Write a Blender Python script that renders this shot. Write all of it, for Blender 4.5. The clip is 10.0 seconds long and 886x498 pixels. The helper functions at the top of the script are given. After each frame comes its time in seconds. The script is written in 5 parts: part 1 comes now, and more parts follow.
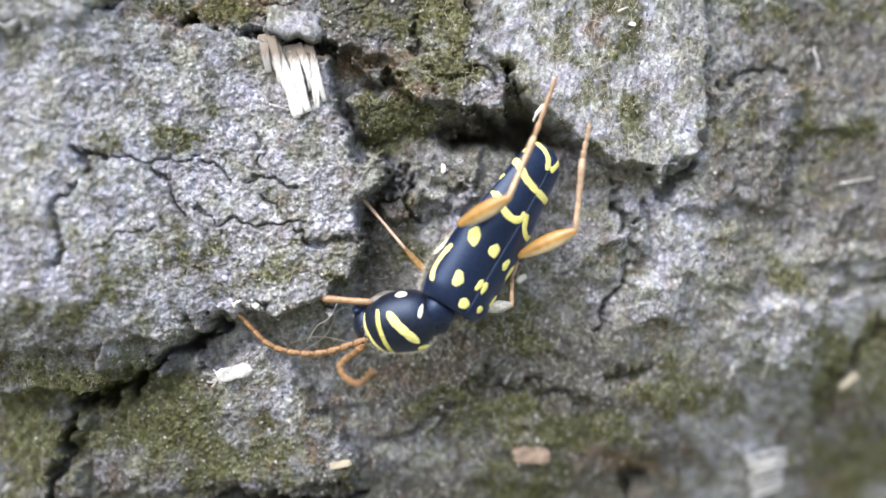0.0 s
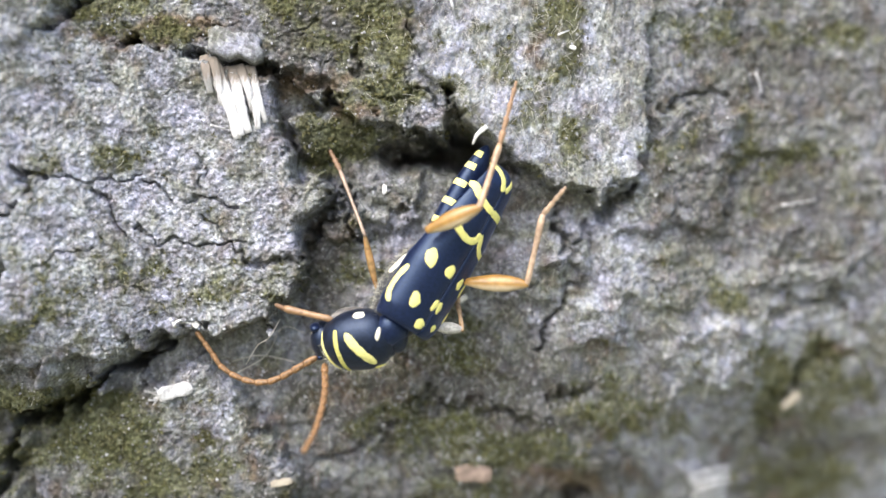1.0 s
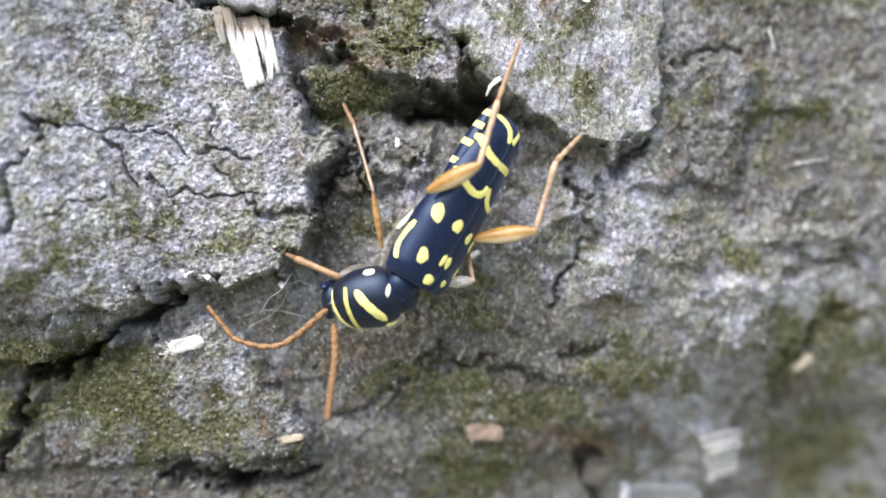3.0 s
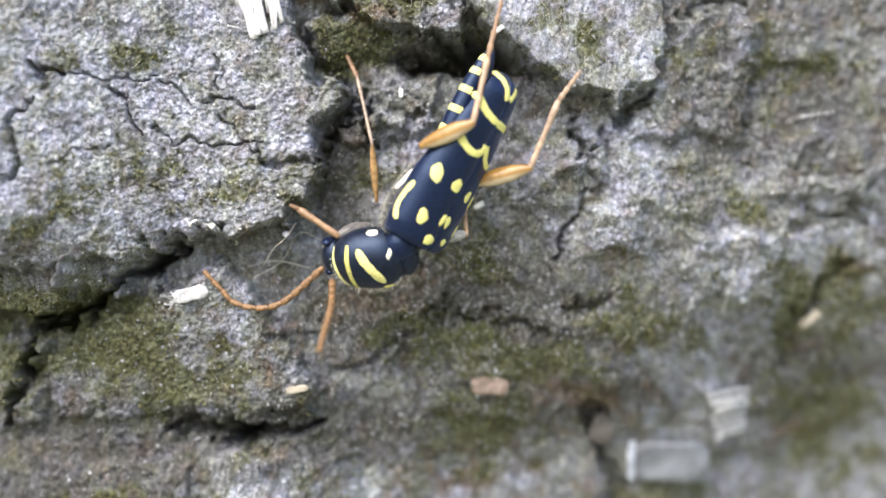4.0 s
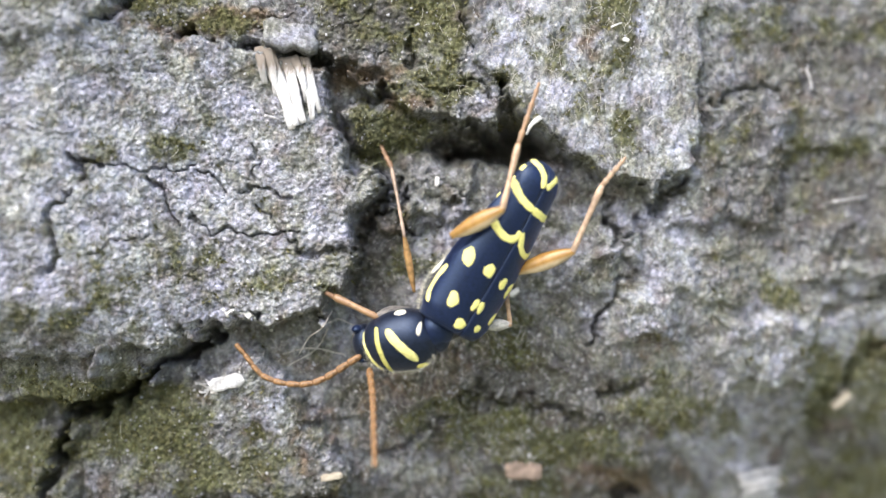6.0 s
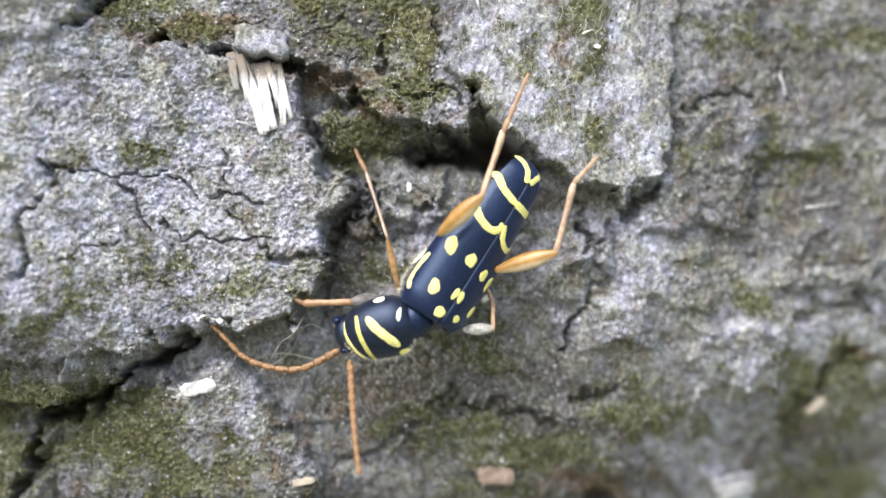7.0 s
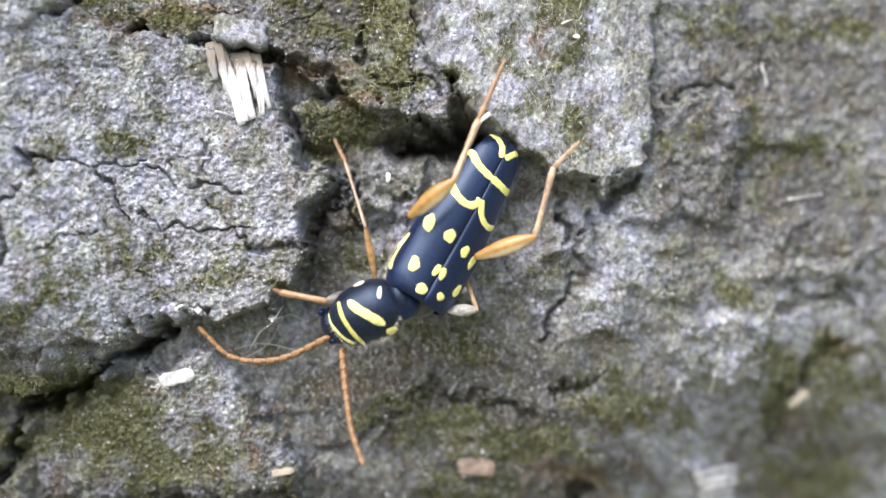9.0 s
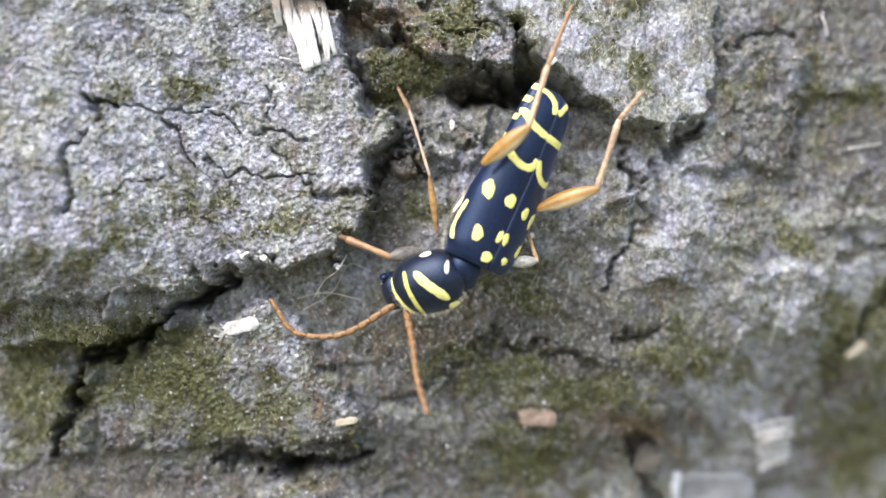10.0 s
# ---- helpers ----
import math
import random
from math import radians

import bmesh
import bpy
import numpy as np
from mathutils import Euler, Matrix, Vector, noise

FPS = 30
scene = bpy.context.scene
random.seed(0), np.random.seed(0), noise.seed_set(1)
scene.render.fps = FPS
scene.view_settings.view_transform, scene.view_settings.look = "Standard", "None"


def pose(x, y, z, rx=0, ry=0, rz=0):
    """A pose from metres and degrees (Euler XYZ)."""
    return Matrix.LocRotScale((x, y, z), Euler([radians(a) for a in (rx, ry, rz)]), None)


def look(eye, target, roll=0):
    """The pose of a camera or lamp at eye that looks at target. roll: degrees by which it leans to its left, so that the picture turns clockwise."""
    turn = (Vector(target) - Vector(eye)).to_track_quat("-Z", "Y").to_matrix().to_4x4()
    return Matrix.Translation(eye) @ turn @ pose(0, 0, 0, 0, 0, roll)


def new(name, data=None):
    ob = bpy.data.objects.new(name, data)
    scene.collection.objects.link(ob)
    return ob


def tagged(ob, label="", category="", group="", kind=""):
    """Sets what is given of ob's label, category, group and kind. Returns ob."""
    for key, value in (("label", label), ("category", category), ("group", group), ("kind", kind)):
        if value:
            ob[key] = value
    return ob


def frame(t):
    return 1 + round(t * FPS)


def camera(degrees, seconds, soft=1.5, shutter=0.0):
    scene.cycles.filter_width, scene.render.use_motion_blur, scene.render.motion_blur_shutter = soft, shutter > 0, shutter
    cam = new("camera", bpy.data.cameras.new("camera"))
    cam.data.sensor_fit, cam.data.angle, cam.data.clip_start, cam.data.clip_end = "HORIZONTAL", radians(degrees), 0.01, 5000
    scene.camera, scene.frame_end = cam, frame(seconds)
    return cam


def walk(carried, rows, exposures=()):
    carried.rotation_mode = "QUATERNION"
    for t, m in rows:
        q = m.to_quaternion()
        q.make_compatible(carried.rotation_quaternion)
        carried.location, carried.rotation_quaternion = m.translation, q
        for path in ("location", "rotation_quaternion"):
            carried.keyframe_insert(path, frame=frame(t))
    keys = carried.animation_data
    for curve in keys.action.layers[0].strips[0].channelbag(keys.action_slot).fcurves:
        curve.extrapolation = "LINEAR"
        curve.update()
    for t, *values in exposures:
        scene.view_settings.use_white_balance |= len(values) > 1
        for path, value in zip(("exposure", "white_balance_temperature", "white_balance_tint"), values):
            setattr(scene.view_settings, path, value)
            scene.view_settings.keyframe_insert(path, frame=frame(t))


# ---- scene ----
# All lengths below are in millimetres, turned into metres by MM.
MM = 0.001
DIST = 61.55
FOV = 36.0
cam = camera(FOV, 10.0)
cam.data.dof.use_dof = True
cam.data.dof.focus_distance = (DIST - 1.8) * MM
cam.data.dof.aperture_fstop = 19.0

# seconds, offset right, ahead, up (mm), yaw, pitch, lean (degrees)
ROWS = [
    (0.0, -1.466, 0.490, -0.013, -0.277, -2.364, 0.717),
    (0.5, 0.357, 0.275, 1.451, -0.563, -2.472, 0.544),
    (1.0, 0.764, 0.152, 1.071, -0.671, -2.527, 0.318),
    (1.5, 0.600, 0.098, -2.723, -0.910, -2.110, 0.147),
    (2.0, 0.738, 0.355, -3.478, -0.522, -1.786, 0.432),
    (2.5, 0.359, 0.269, -2.455, -0.797, -1.912, 0.166),
    (2.7, 0.100, 0.347, -1.719, -0.832, -2.039, 0.179),
    (3.8, 0.817, 0.132, -3.454, 0.146, -0.805, 0.203),
    (4.0, 0.996, 0.170, -4.748, 0.258, -1.092, 0.286),
    (4.5, 0.737, 0.358, -6.241, 0.145, -0.742, 0.124),
    (5.0, -0.881, 0.334, -2.682, -0.076, -0.623, 0.154),
    (5.5, -1.629, 0.285, -1.649, -0.033, -0.407, 0.197),
    (6.8, 0.351, 0.098, -1.101, -0.252, -0.645, 0.148),
    (7.0, 0.335, 0.090, -1.027, -0.063, -0.637, 0.060),
    (7.5, -0.000, -0.000, 0.000, 0.000, 0.001, -0.000),
    (8.0, -0.521, -0.037, -1.318, -0.107, -0.578, -0.014),
    (8.5, -0.341, 0.054, -3.123, 0.275, -0.138, -0.033),
    (9.0, 1.761, 0.143, -1.585, 0.400, -0.519, -0.025),
    (9.5, 1.379, 0.245, -0.934, 0.052, -0.590, 0.024),
    (10.0, -1.618, 0.300, -3.873, -0.068, -0.560, 0.182),
]


def eye_pose(x, y, z, yaw, pitch, lean):
    return (pose(x * MM, (y - DIST) * MM, z * MM, 0, 0, yaw) @ pose(0, 0, 0, pitch, 0, 0)
            @ pose(0, 0, 0, 0, lean, 0) @ pose(0, 0, 0, 90, 0, 0))


walk(cam, [(t, eye_pose(*r)) for t, *r in ROWS])

# ---------------------------------------------------------------- light
world = bpy.data.worlds.new("sky")
scene.world = world
world.use_nodes = True
wn = world.node_tree
sky = wn.nodes.new("ShaderNodeTexSky")
sky.sky_type = "NISHITA"
sky.sun_disc = False
SUN_UP, SUN_TURN = 50.0, 208.0
sky.sun_elevation, sky.sun_rotation = radians(SUN_UP), radians(SUN_TURN)
sky.dust_density = 4.0
wn.links.new(sky.outputs[0], wn.nodes["Background"].inputs[0])
wn.nodes["Background"].inputs[1].default_value = 0.15
sun = new("sun", bpy.data.lights.new("sun", "SUN"))
sun.data.energy, sun.data.angle, sun.data.color = 1.05, radians(60), (1.0, 1.0, 1.0)
sd = Vector((math.sin(radians(SUN_TURN)) * math.cos(radians(SUN_UP)), math.cos(radians(SUN_TURN)) * math.cos(radians(SUN_UP)), math.sin(radians(SUN_UP))))
sun.matrix_world = look(sd, (0, 0, 0))
scene.view_settings.exposure = 1.42


# ---------------------------------------------------------------- materials
def material(name):
    m = bpy.data.materials.new(name)
    m.use_nodes = True
    return m, m.node_tree, m.node_tree.nodes["Principled BSDF"]


def node(nt, kind, **inputs):
    n = nt.nodes.new(kind)
    for k, v in inputs.items():
        n.inputs[k.replace("_", " ")].default_value = v
    return n


def mix(nt, fac, a, b, blend="MIX"):
    n = nt.nodes.new("ShaderNodeMix")
    n.data_type, n.blend_type = "RGBA", blend
    for sock, v in ((n.inputs[0], fac), (n.inputs[6], a), (n.inputs[7], b)):
        if isinstance(v, bpy.types.NodeSocket):
            nt.links.new(v, sock)
        elif isinstance(v, tuple):
            sock.default_value = (*v, 1)
        else:
            sock.default_value = v
    return n.outputs[2]


def ramp(nt, value, stops):
    n = nt.nodes.new("ShaderNodeValToRGB")
    while len(n.color_ramp.elements) < len(stops):
        n.color_ramp.elements.new(0.5)
    for e, (p, c) in zip(n.color_ramp.elements, stops):
        e.position, e.color = p, (*c, 1) if isinstance(c, tuple) else (c, c, c, 1)
    nt.links.new(value, n.inputs[0])
    return n.outputs[0]


def coords(nt, scale=(1, 1, 1)):
    tc, mp = nt.nodes.new("ShaderNodeTexCoord"), nt.nodes.new("ShaderNodeMapping")
    mp.inputs["Scale"].default_value = scale
    nt.links.new(tc.outputs["Object"], mp.inputs[0])
    return mp.outputs[0]


def noise_tex(nt, vec, per_mm, detail=6, rough=0.6):
    n = node(nt, "ShaderNodeTexNoise", Scale=per_mm * 1000.0, Detail=detail, Roughness=rough)
    nt.links.new(vec, n.inputs["Vector"])
    return n.outputs[0]


def cells(nt, vec, per_mm, what="Color"):
    n = node(nt, "ShaderNodeTexVoronoi", Scale=per_mm * 1000.0)
    nt.links.new(vec, n.inputs["Vector"])
    return n.outputs[what]


def attr(nt, name):
    n = nt.nodes.new("ShaderNodeAttribute")
    n.attribute_name = name
    return n.outputs["Fac"]


def bump(nt, b, height, strength, mm):
    n = node(nt, "ShaderNodeBump", Strength=strength, Distance=mm * MM)
    nt.links.new(height, n.inputs["Height"])
    nt.links.new(n.outputs[0], b.inputs["Normal"])


def chance(nt, colour):
    """One even random value of a cell."""
    n = nt.nodes.new("ShaderNodeSeparateColor")
    nt.links.new(colour, n.inputs[0])
    return n.outputs[0]


def bark_material(name):
    m, nt, b = material(name)
    v = coords(nt)
    tall = coords(nt, (1.5, 1, 0.75))
    big = noise_tex(nt, v, 0.35, 5)
    mid = noise_tex(nt, v, 1.1, 6, 0.7)
    fine = noise_tex(nt, v, 4.0, 8, 0.8)
    coarse_grain = chance(nt, cells(nt, tall, 4.2))
    grain = chance(nt, cells(nt, v, 7.5))
    dust = chance(nt, cells(nt, v, 13.0))
    base = ramp(nt, big, [(0.3, (0.145, 0.149, 0.148)), (0.5, (0.225, 0.232, 0.238)), (0.7, (0.285, 0.295, 0.318))])
    pale = mix(nt, attr(nt, "pale"), base, (0.372, 0.387, 0.432))
    # dark bark colour, also used to paint shade in the recesses
    dark_and_shade = mix(nt, attr(nt, "dark_and_shade"), pale, (0.108, 0.107, 0.103))
    rust = mix(nt, attr(nt, "rust"), dark_and_shade, (0.165, 0.128, 0.10))
    mossy = ramp(nt, fine, [(0.3, (0.058, 0.063, 0.027)), (0.55, (0.118, 0.123, 0.055)), (0.75, (0.215, 0.22, 0.13))])
    mossed = mix(nt, attr(nt, "moss"), rust, mossy)
    tint = ramp(nt, mid, [(0.32, (0.74, 0.74, 0.73)), (0.46, (0.99, 0.985, 0.97)), (0.6, (1.04, 1.07, 1.14))])
    hue = ramp(nt, noise_tex(nt, v, 0.75, 4, 0.65), [(0.36, (1.03, 1.03, 0.84)), (0.5, (1.0, 1.0, 1.0)), (0.62, (1.03, 1.0, 1.12))])
    c = mix(nt, 0.8, mix(nt, 0.85, mossed, tint, "MULTIPLY"), hue, "MULTIPLY")
    c = mix(nt, 0.9, c, ramp(nt, coarse_grain, [(0.0, 0.70), (0.3, 0.92), (0.7, 1.04), (1.0, 1.25)]), "MULTIPLY")
    c = mix(nt, 0.9, c, ramp(nt, grain, [(0.0, 0.52), (0.3, 0.86), (0.7, 1.05), (0.9, 1.2), (1.0, 1.5)]), "MULTIPLY")
    c = mix(nt, 0.9, c, ramp(nt, dust, [(0.0, 0.68), (0.4, 0.95), (0.8, 1.1), (1.0, 1.35)]), "MULTIPLY")
    c = mix(nt, 0.9, c, ramp(nt, fine, [(0.3, 0.72), (0.5, 1.0), (0.68, 1.24)]), "MULTIPLY")
    nt.links.new(c, b.inputs["Base Color"])
    b.inputs["Roughness"].default_value = 0.85
    b.inputs["Specular IOR Level"].default_value = 0.25
    bump(nt, b, mix(nt, 0.5, fine, grain), 1.0, 0.12)
    return m


BARK = bark_material("bark")


# ---------------------------------------------------------------- noise on arrays
def hash2(ix, iy, seed):
    h = (ix * 374761393 + iy * 668265263 + seed * 974711) & 0x7FFFFFFF
    h = ((h ^ (h >> 13)) * 1274126177) & 0x7FFFFFFF
    return ((h ^ (h >> 16)) & 0xFFFF) / 65535.0


def vnoise(x, y, seed):
    ix, iy = np.floor(x).astype(np.int64), np.floor(y).astype(np.int64)
    fx, fy = x - ix, y - iy
    total = 0
    for dx in (0, 1):
        for dy in (0, 1):
            a = hash2(ix + dx, iy + dy, seed) * 2 * np.pi
            g = np.cos(a) * (fx - dx) + np.sin(a) * (fy - dy)
            wx = 1 - np.abs(fx - dx)
            wy = 1 - np.abs(fy - dy)
            total = total + g * (wx * wx * wx * (wx * (wx * 6 - 15) + 10)) * (wy * wy * wy * (wy * (wy * 6 - 15) + 10))
    return total * 1.5


def fbm(x, y, size, seed, octaves=4, gain=0.5):
    """Fractal noise, about -1 to 1, with features of that size."""
    total, amp = 0, 1.0
    for k in range(octaves):
        total = total + amp * vnoise(x / size, y / size, seed + k)
        size, amp = size / 2.03, amp * gain
    return total


def lumps(x, y, size, seed):
    """Distances to the nearest and second nearest of scattered points, in cells."""
    x, y = x / size, y / size
    ix, iy = np.floor(x).astype(np.int64), np.floor(y).astype(np.int64)
    d1 = np.full(x.shape, 9.0)
    d2 = np.full(x.shape, 9.0)
    for dx in (-1, 0, 1):
        for dy in (-1, 0, 1):
            px = ix + dx + hash2(ix + dx, iy + dy, seed)
            py = iy + dy + hash2(ix + dx, iy + dy, seed + 7)
            d = np.hypot(px - x, py - y)
            d2 = np.minimum(d2, np.maximum(d1, d))
            d1 = np.minimum(d1, d)
    return d1, d2


def smooth(a, b, v):
    t = np.clip((v - a) / (b - a), 0, 1)
    return t * t * (3 - 2 * t)


def inside(x, z, outline):
    """Signed distance to an outline, positive inside."""
    d = np.full(x.shape, 1e9)
    odd = np.zeros(x.shape, bool)
    for (ax, az), (bx, bz) in zip(outline, outline[1:] + outline[:1]):
        ex, ez = bx - ax, bz - az
        t = np.clip(((x - ax) * ex + (z - az) * ez) / (ex * ex + ez * ez), 0, 1)
        d = np.minimum(d, np.hypot(x - ax - t * ex, z - az - t * ez))
        if az != bz:
            odd ^= ((az > z) != (bz > z)) & (x < ax + (z - az) * ex / ez)
    return np.where(odd, d, -d)


def near_line(x, z, line):
    d = np.full(x.shape, 1e9)
    for (ax, az), (bx, bz) in zip(line, line[1:]):
        ex, ez = bx - ax, bz - az
        t = np.clip(((x - ax) * ex + (z - az) * ez) / (ex * ex + ez * ez), 0, 1)
        d = np.minimum(d, np.hypot(x - ax - t * ex, z - az - t * ez))
    return d


def grit(x, z, seed, rough=1.0, tall=1.0, fissures=1.0):
    """The crumbly relief of weathered bark, in mm: low swells, hairline fissures and grains. tall: how far the grains run up the trunk."""
    wx, wz = x + 0.35 * fbm(x, z, 1.1, seed + 50, 4, 0.6), z + 0.35 * fbm(x, z, 1.1, seed + 60, 4, 0.6)
    a1, a2 = lumps(wx / 1.35, wz, 1.7, seed + 1)
    b1, b2 = lumps(wx, wz / tall, 0.7, seed + 2)
    c1, _ = lumps(wx, wz / tall, 0.30, seed + 3)
    d1, _ = lumps(x, z / tall, 0.17, seed + 6)
    h = 0.22 * fbm(x, z, 3.2, seed + 4, 4)
    h += 0.32 * fissures * (np.minimum(a2 - a1, 0.055) / 0.055 - 1) * smooth(-0.12, 0.3, fbm(x, z, 2.6, seed + 9, 2))
    h += 0.10 * fissures * (np.minimum(b2 - b1, 0.10) / 0.10 - 1) * smooth(0.0, 0.4, fbm(x, z, 1.9, seed + 8, 2)) + 0.06 * (0.5 - b1)
    h += 0.13 * (0.5 - c1) + 0.11 * (0.5 - d1)
    h += 0.11 * fbm(x, z / tall, 0.34, seed + 5, 3, 0.7)
    return h * rough


def patches(x, z, blobs, n):
    """A mask from soft-edged patches (x, z, half width, half height, strength), broken up by noise."""
    m = np.zeros(x.shape)
    for bx, bz, rx, rz, s in blobs:
        m = np.maximum(m, s * (1.25 - np.hypot((x - bx) / rx, (z - bz) / rz)))
    return np.clip(smooth(0.0, 0.8, m + 0.6 * n) * smooth(-0.25, 0.2, m), 0, 1)


def grid_mesh(name, x0, x1, z0, z1, step, shape, mat, spread=None):
    """A sheet of bark: shape(x, z) gives height (mm, towards the viewer), a keep mask, the three stain masks and the
    darkening mask.
    """
    nx, nz = int((x1 - x0) / step) + 1, int((z1 - z0) / step) + 1
    x, z = np.meshgrid(np.linspace(x0, x1, nx), np.linspace(z0, z1, nz))
    h, keep, masks = shape(x, z)
    k = 1.0 if spread is None else spread(x, z)
    co = np.stack([x * k, -h, z * k], -1).reshape(-1, 3) * MM
    idx = np.arange(nx * nz).reshape(nz, nx)
    quads = np.stack([idx[:-1, :-1], idx[:-1, 1:], idx[1:, 1:], idx[1:, :-1]], -1).reshape(-1, 4)
    if keep is not None:
        quads = quads[keep.reshape(-1)[quads].all(1)]
        used = np.unique(quads)
        back = np.zeros(nx * nz, np.int64)
        back[used] = np.arange(len(used))
        quads, co = back[quads], co[used]
        masks = [k.reshape(-1)[used] for k in masks]
    me = bpy.data.meshes.new(name)
    me.vertices.add(len(co))
    me.vertices.foreach_set("co", co.astype(np.float32).ravel())
    me.loops.add(quads.size)
    me.loops.foreach_set("vertex_index", quads.astype(np.int32).ravel())
    me.polygons.add(len(quads))
    me.polygons.foreach_set("loop_start", np.arange(0, quads.size, 4, dtype=np.int32))
    me.polygons.foreach_set("use_smooth", np.ones(len(quads), bool))
    me.update(calc_edges=True)
    for label, k in zip(("moss", "rust", "pale", "dark_and_shade"), masks):
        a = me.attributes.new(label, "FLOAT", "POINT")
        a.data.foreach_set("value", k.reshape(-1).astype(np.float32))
    me.materials.append(mat)
    return me


# ---------------------------------------------------------------- the trunk
MOSS = [(*(-20.00, -10.43), 3.2, 3.2, 0.9), (*(-3.67, 3.60), 2.2, 1.2, 1.0), (*(-1.38, 8.44), 2.0, 2.2, 0.9), (*(-3.67, 9.72), 4.5, 2.0, 0.7), (*(-0.61, 5.38), 2.5, 1.0, 0.8),
        (*(6.53, 8.19), 1.6, 4.0, 0.52), (*(7.04, 3.60), 1.0, 2.5, 0.5), (*(-12.86, 9.72), 3.0, 1.0, 0.9), (*(-11.33, 8.19), 3.0, 0.7, 0.7),
        (*(-13.62, -2.6), 4.5, 1.4, 0.42), (*(-8.52, -3.3), 3.6, 1.2, 0.40), (*(-16.17, 2.58), 1.6, 0.8, 0.5), (*(-12.9, 2.6), 1.6, 0.9, 0.42), (*(-3.2, 3.2), 2.4, 1.3, 1.0), (*(-14.5, -8.8), 3.0, 1.4, 0.9),
        (*(-17.45, -8.14), 4.0, 1.2, 1.0), (*(-14.13, -10.18), 4.0, 2.0, 1.0), (*(-11.07, -11.71), 3.5, 2.0, 0.8), (*(-17.6, -4.4), 3.0, 1.2, 0.42),
        (*(0.92, -10.18), 3.5, 1.4, 0.95), (*(4.23, -10.94), 4.0, 1.2, 0.9), (*(1.68, -6.10), 2.2, 1.6, 0.7), (*(9.34, -9.16), 3.0, 1.6, 0.8),
        (*(16.48, -8.14), 1.2, 3.0, 1.0), (*(19.03, -7.63), 2.5, 2.0, 0.9), (*(16.99, 2.32), 2.5, 1.0, 0.6), (*(13.93, 7.93), 3.0, 1.0, 0.5),
        (*(2.45, -14.26), 3.0, 2.0, 0.8), (*(10.10, -17.58), 3.0, 2.0, 0.8), (*(17.50, -12.98), 3.0, 3.0, 0.8), (*(-13.62, -17.58), 5.0, 1.0, 0.7),
        (*(13.93, -4.06), 1.5, 1.0, 0.6), (*(11.89, 2.83), 2.0, 0.8, 0.5), (*(-2.14, -2.53), 1.5, 1.0, 0.7), (*(19.29, 7.93), 1.8, 0.7, 0.9), (*(4.74, 7.68), 3.6, 5.0, 0.27)]
RUST = [(*(-11.58, 8.19), 3.4, 0.8, 0.8), (*(-14.39, 9.08), 1.5, 0.5, 1.0), (*(-4.69, 5.89), 2.0, 0.8, 0.8), (*(-2.40, 4.62), 1.0, 0.5, 0.8),
        (*(6.02, 8.44), 1.0, 2.0, 0.5), (*(-7.76, -10.69), 3.0, 2.0, 0.3), (*(-1.12, -8.65), 3.5, 2.0, 0.3), (*(8.57, -6.35), 1.2, 1.0, 0.45),
        (*(19.29, -6.61), 1.6, 0.5, 0.8), (*(16.48, -13.75), 1.2, 0.8, 0.7), (*(6.79, -12.47), 3.0, 1.5, 0.35), (*(2.19, -16.81), 5.0, 2.0, 0.25)]
PALE = [(*(-17.5, 1.5), 5.0, 7.0, 0.9), (*(-18.5, -4.0), 5.0, 2.0, 0.7), (*(-10.0, -2.0), 5.0, 2.5, 0.5), (*(-11.58, 2.83), 8.0, 4.5, 0.6), (*(-7.76, 1.05), 4.0, 2.5, 0.25), (*(5.51, 4.87), 2.6, 3.0, 0.6), (*(2.96, 6.66), 1.8, 2.5, 0.7), (*(18.27, -5.33), 3.0, 2.0, 0.5), (*(11.89, -11.6), 4.5, 2.3, 0.8), (*(19.29, -14.26), 3.0, 4.0, 0.5), (*(1.94, 7.68), 1.8, 4.5, 0.7), (*(3.47, 9.72), 2.6, 3.0, 0.6), (*(9.85, 2.83), 1.4, 1.6, 0.8), (*(8.32, 7.42), 0.9, 4.0, 0.6),
        (*(-16.94, 7.42), 5.0, 4.0, 0.55), (*(-12.35, 1.05), 6.0, 3.0, 0.6), (*(-7.76, -0.99), 4.0, 1.6, 0.6), (*(-13.62, -5.33), 8.0, 1.2, 0.65),
        (*(7.55, -5.33), 2.0, 1.0, 0.7), (*(13.93, -6.86), 2.5, 1.8, 0.7), (*(7.55, -10.18), 1.2, 2.0, 0.6), (*(-9.2, -9.6), 3.0, 2.4, 0.8),
        (*(-5.71, -16.30), 6.0, 1.4, 0.5), (*(9.34, -0.74), 3.0, 1.5, 0.5), (*(8.06, -2.53), 2.5, 2.5, 0.5), (*(-2.65, -0.48), 1.5, 1.5, 0.5)]


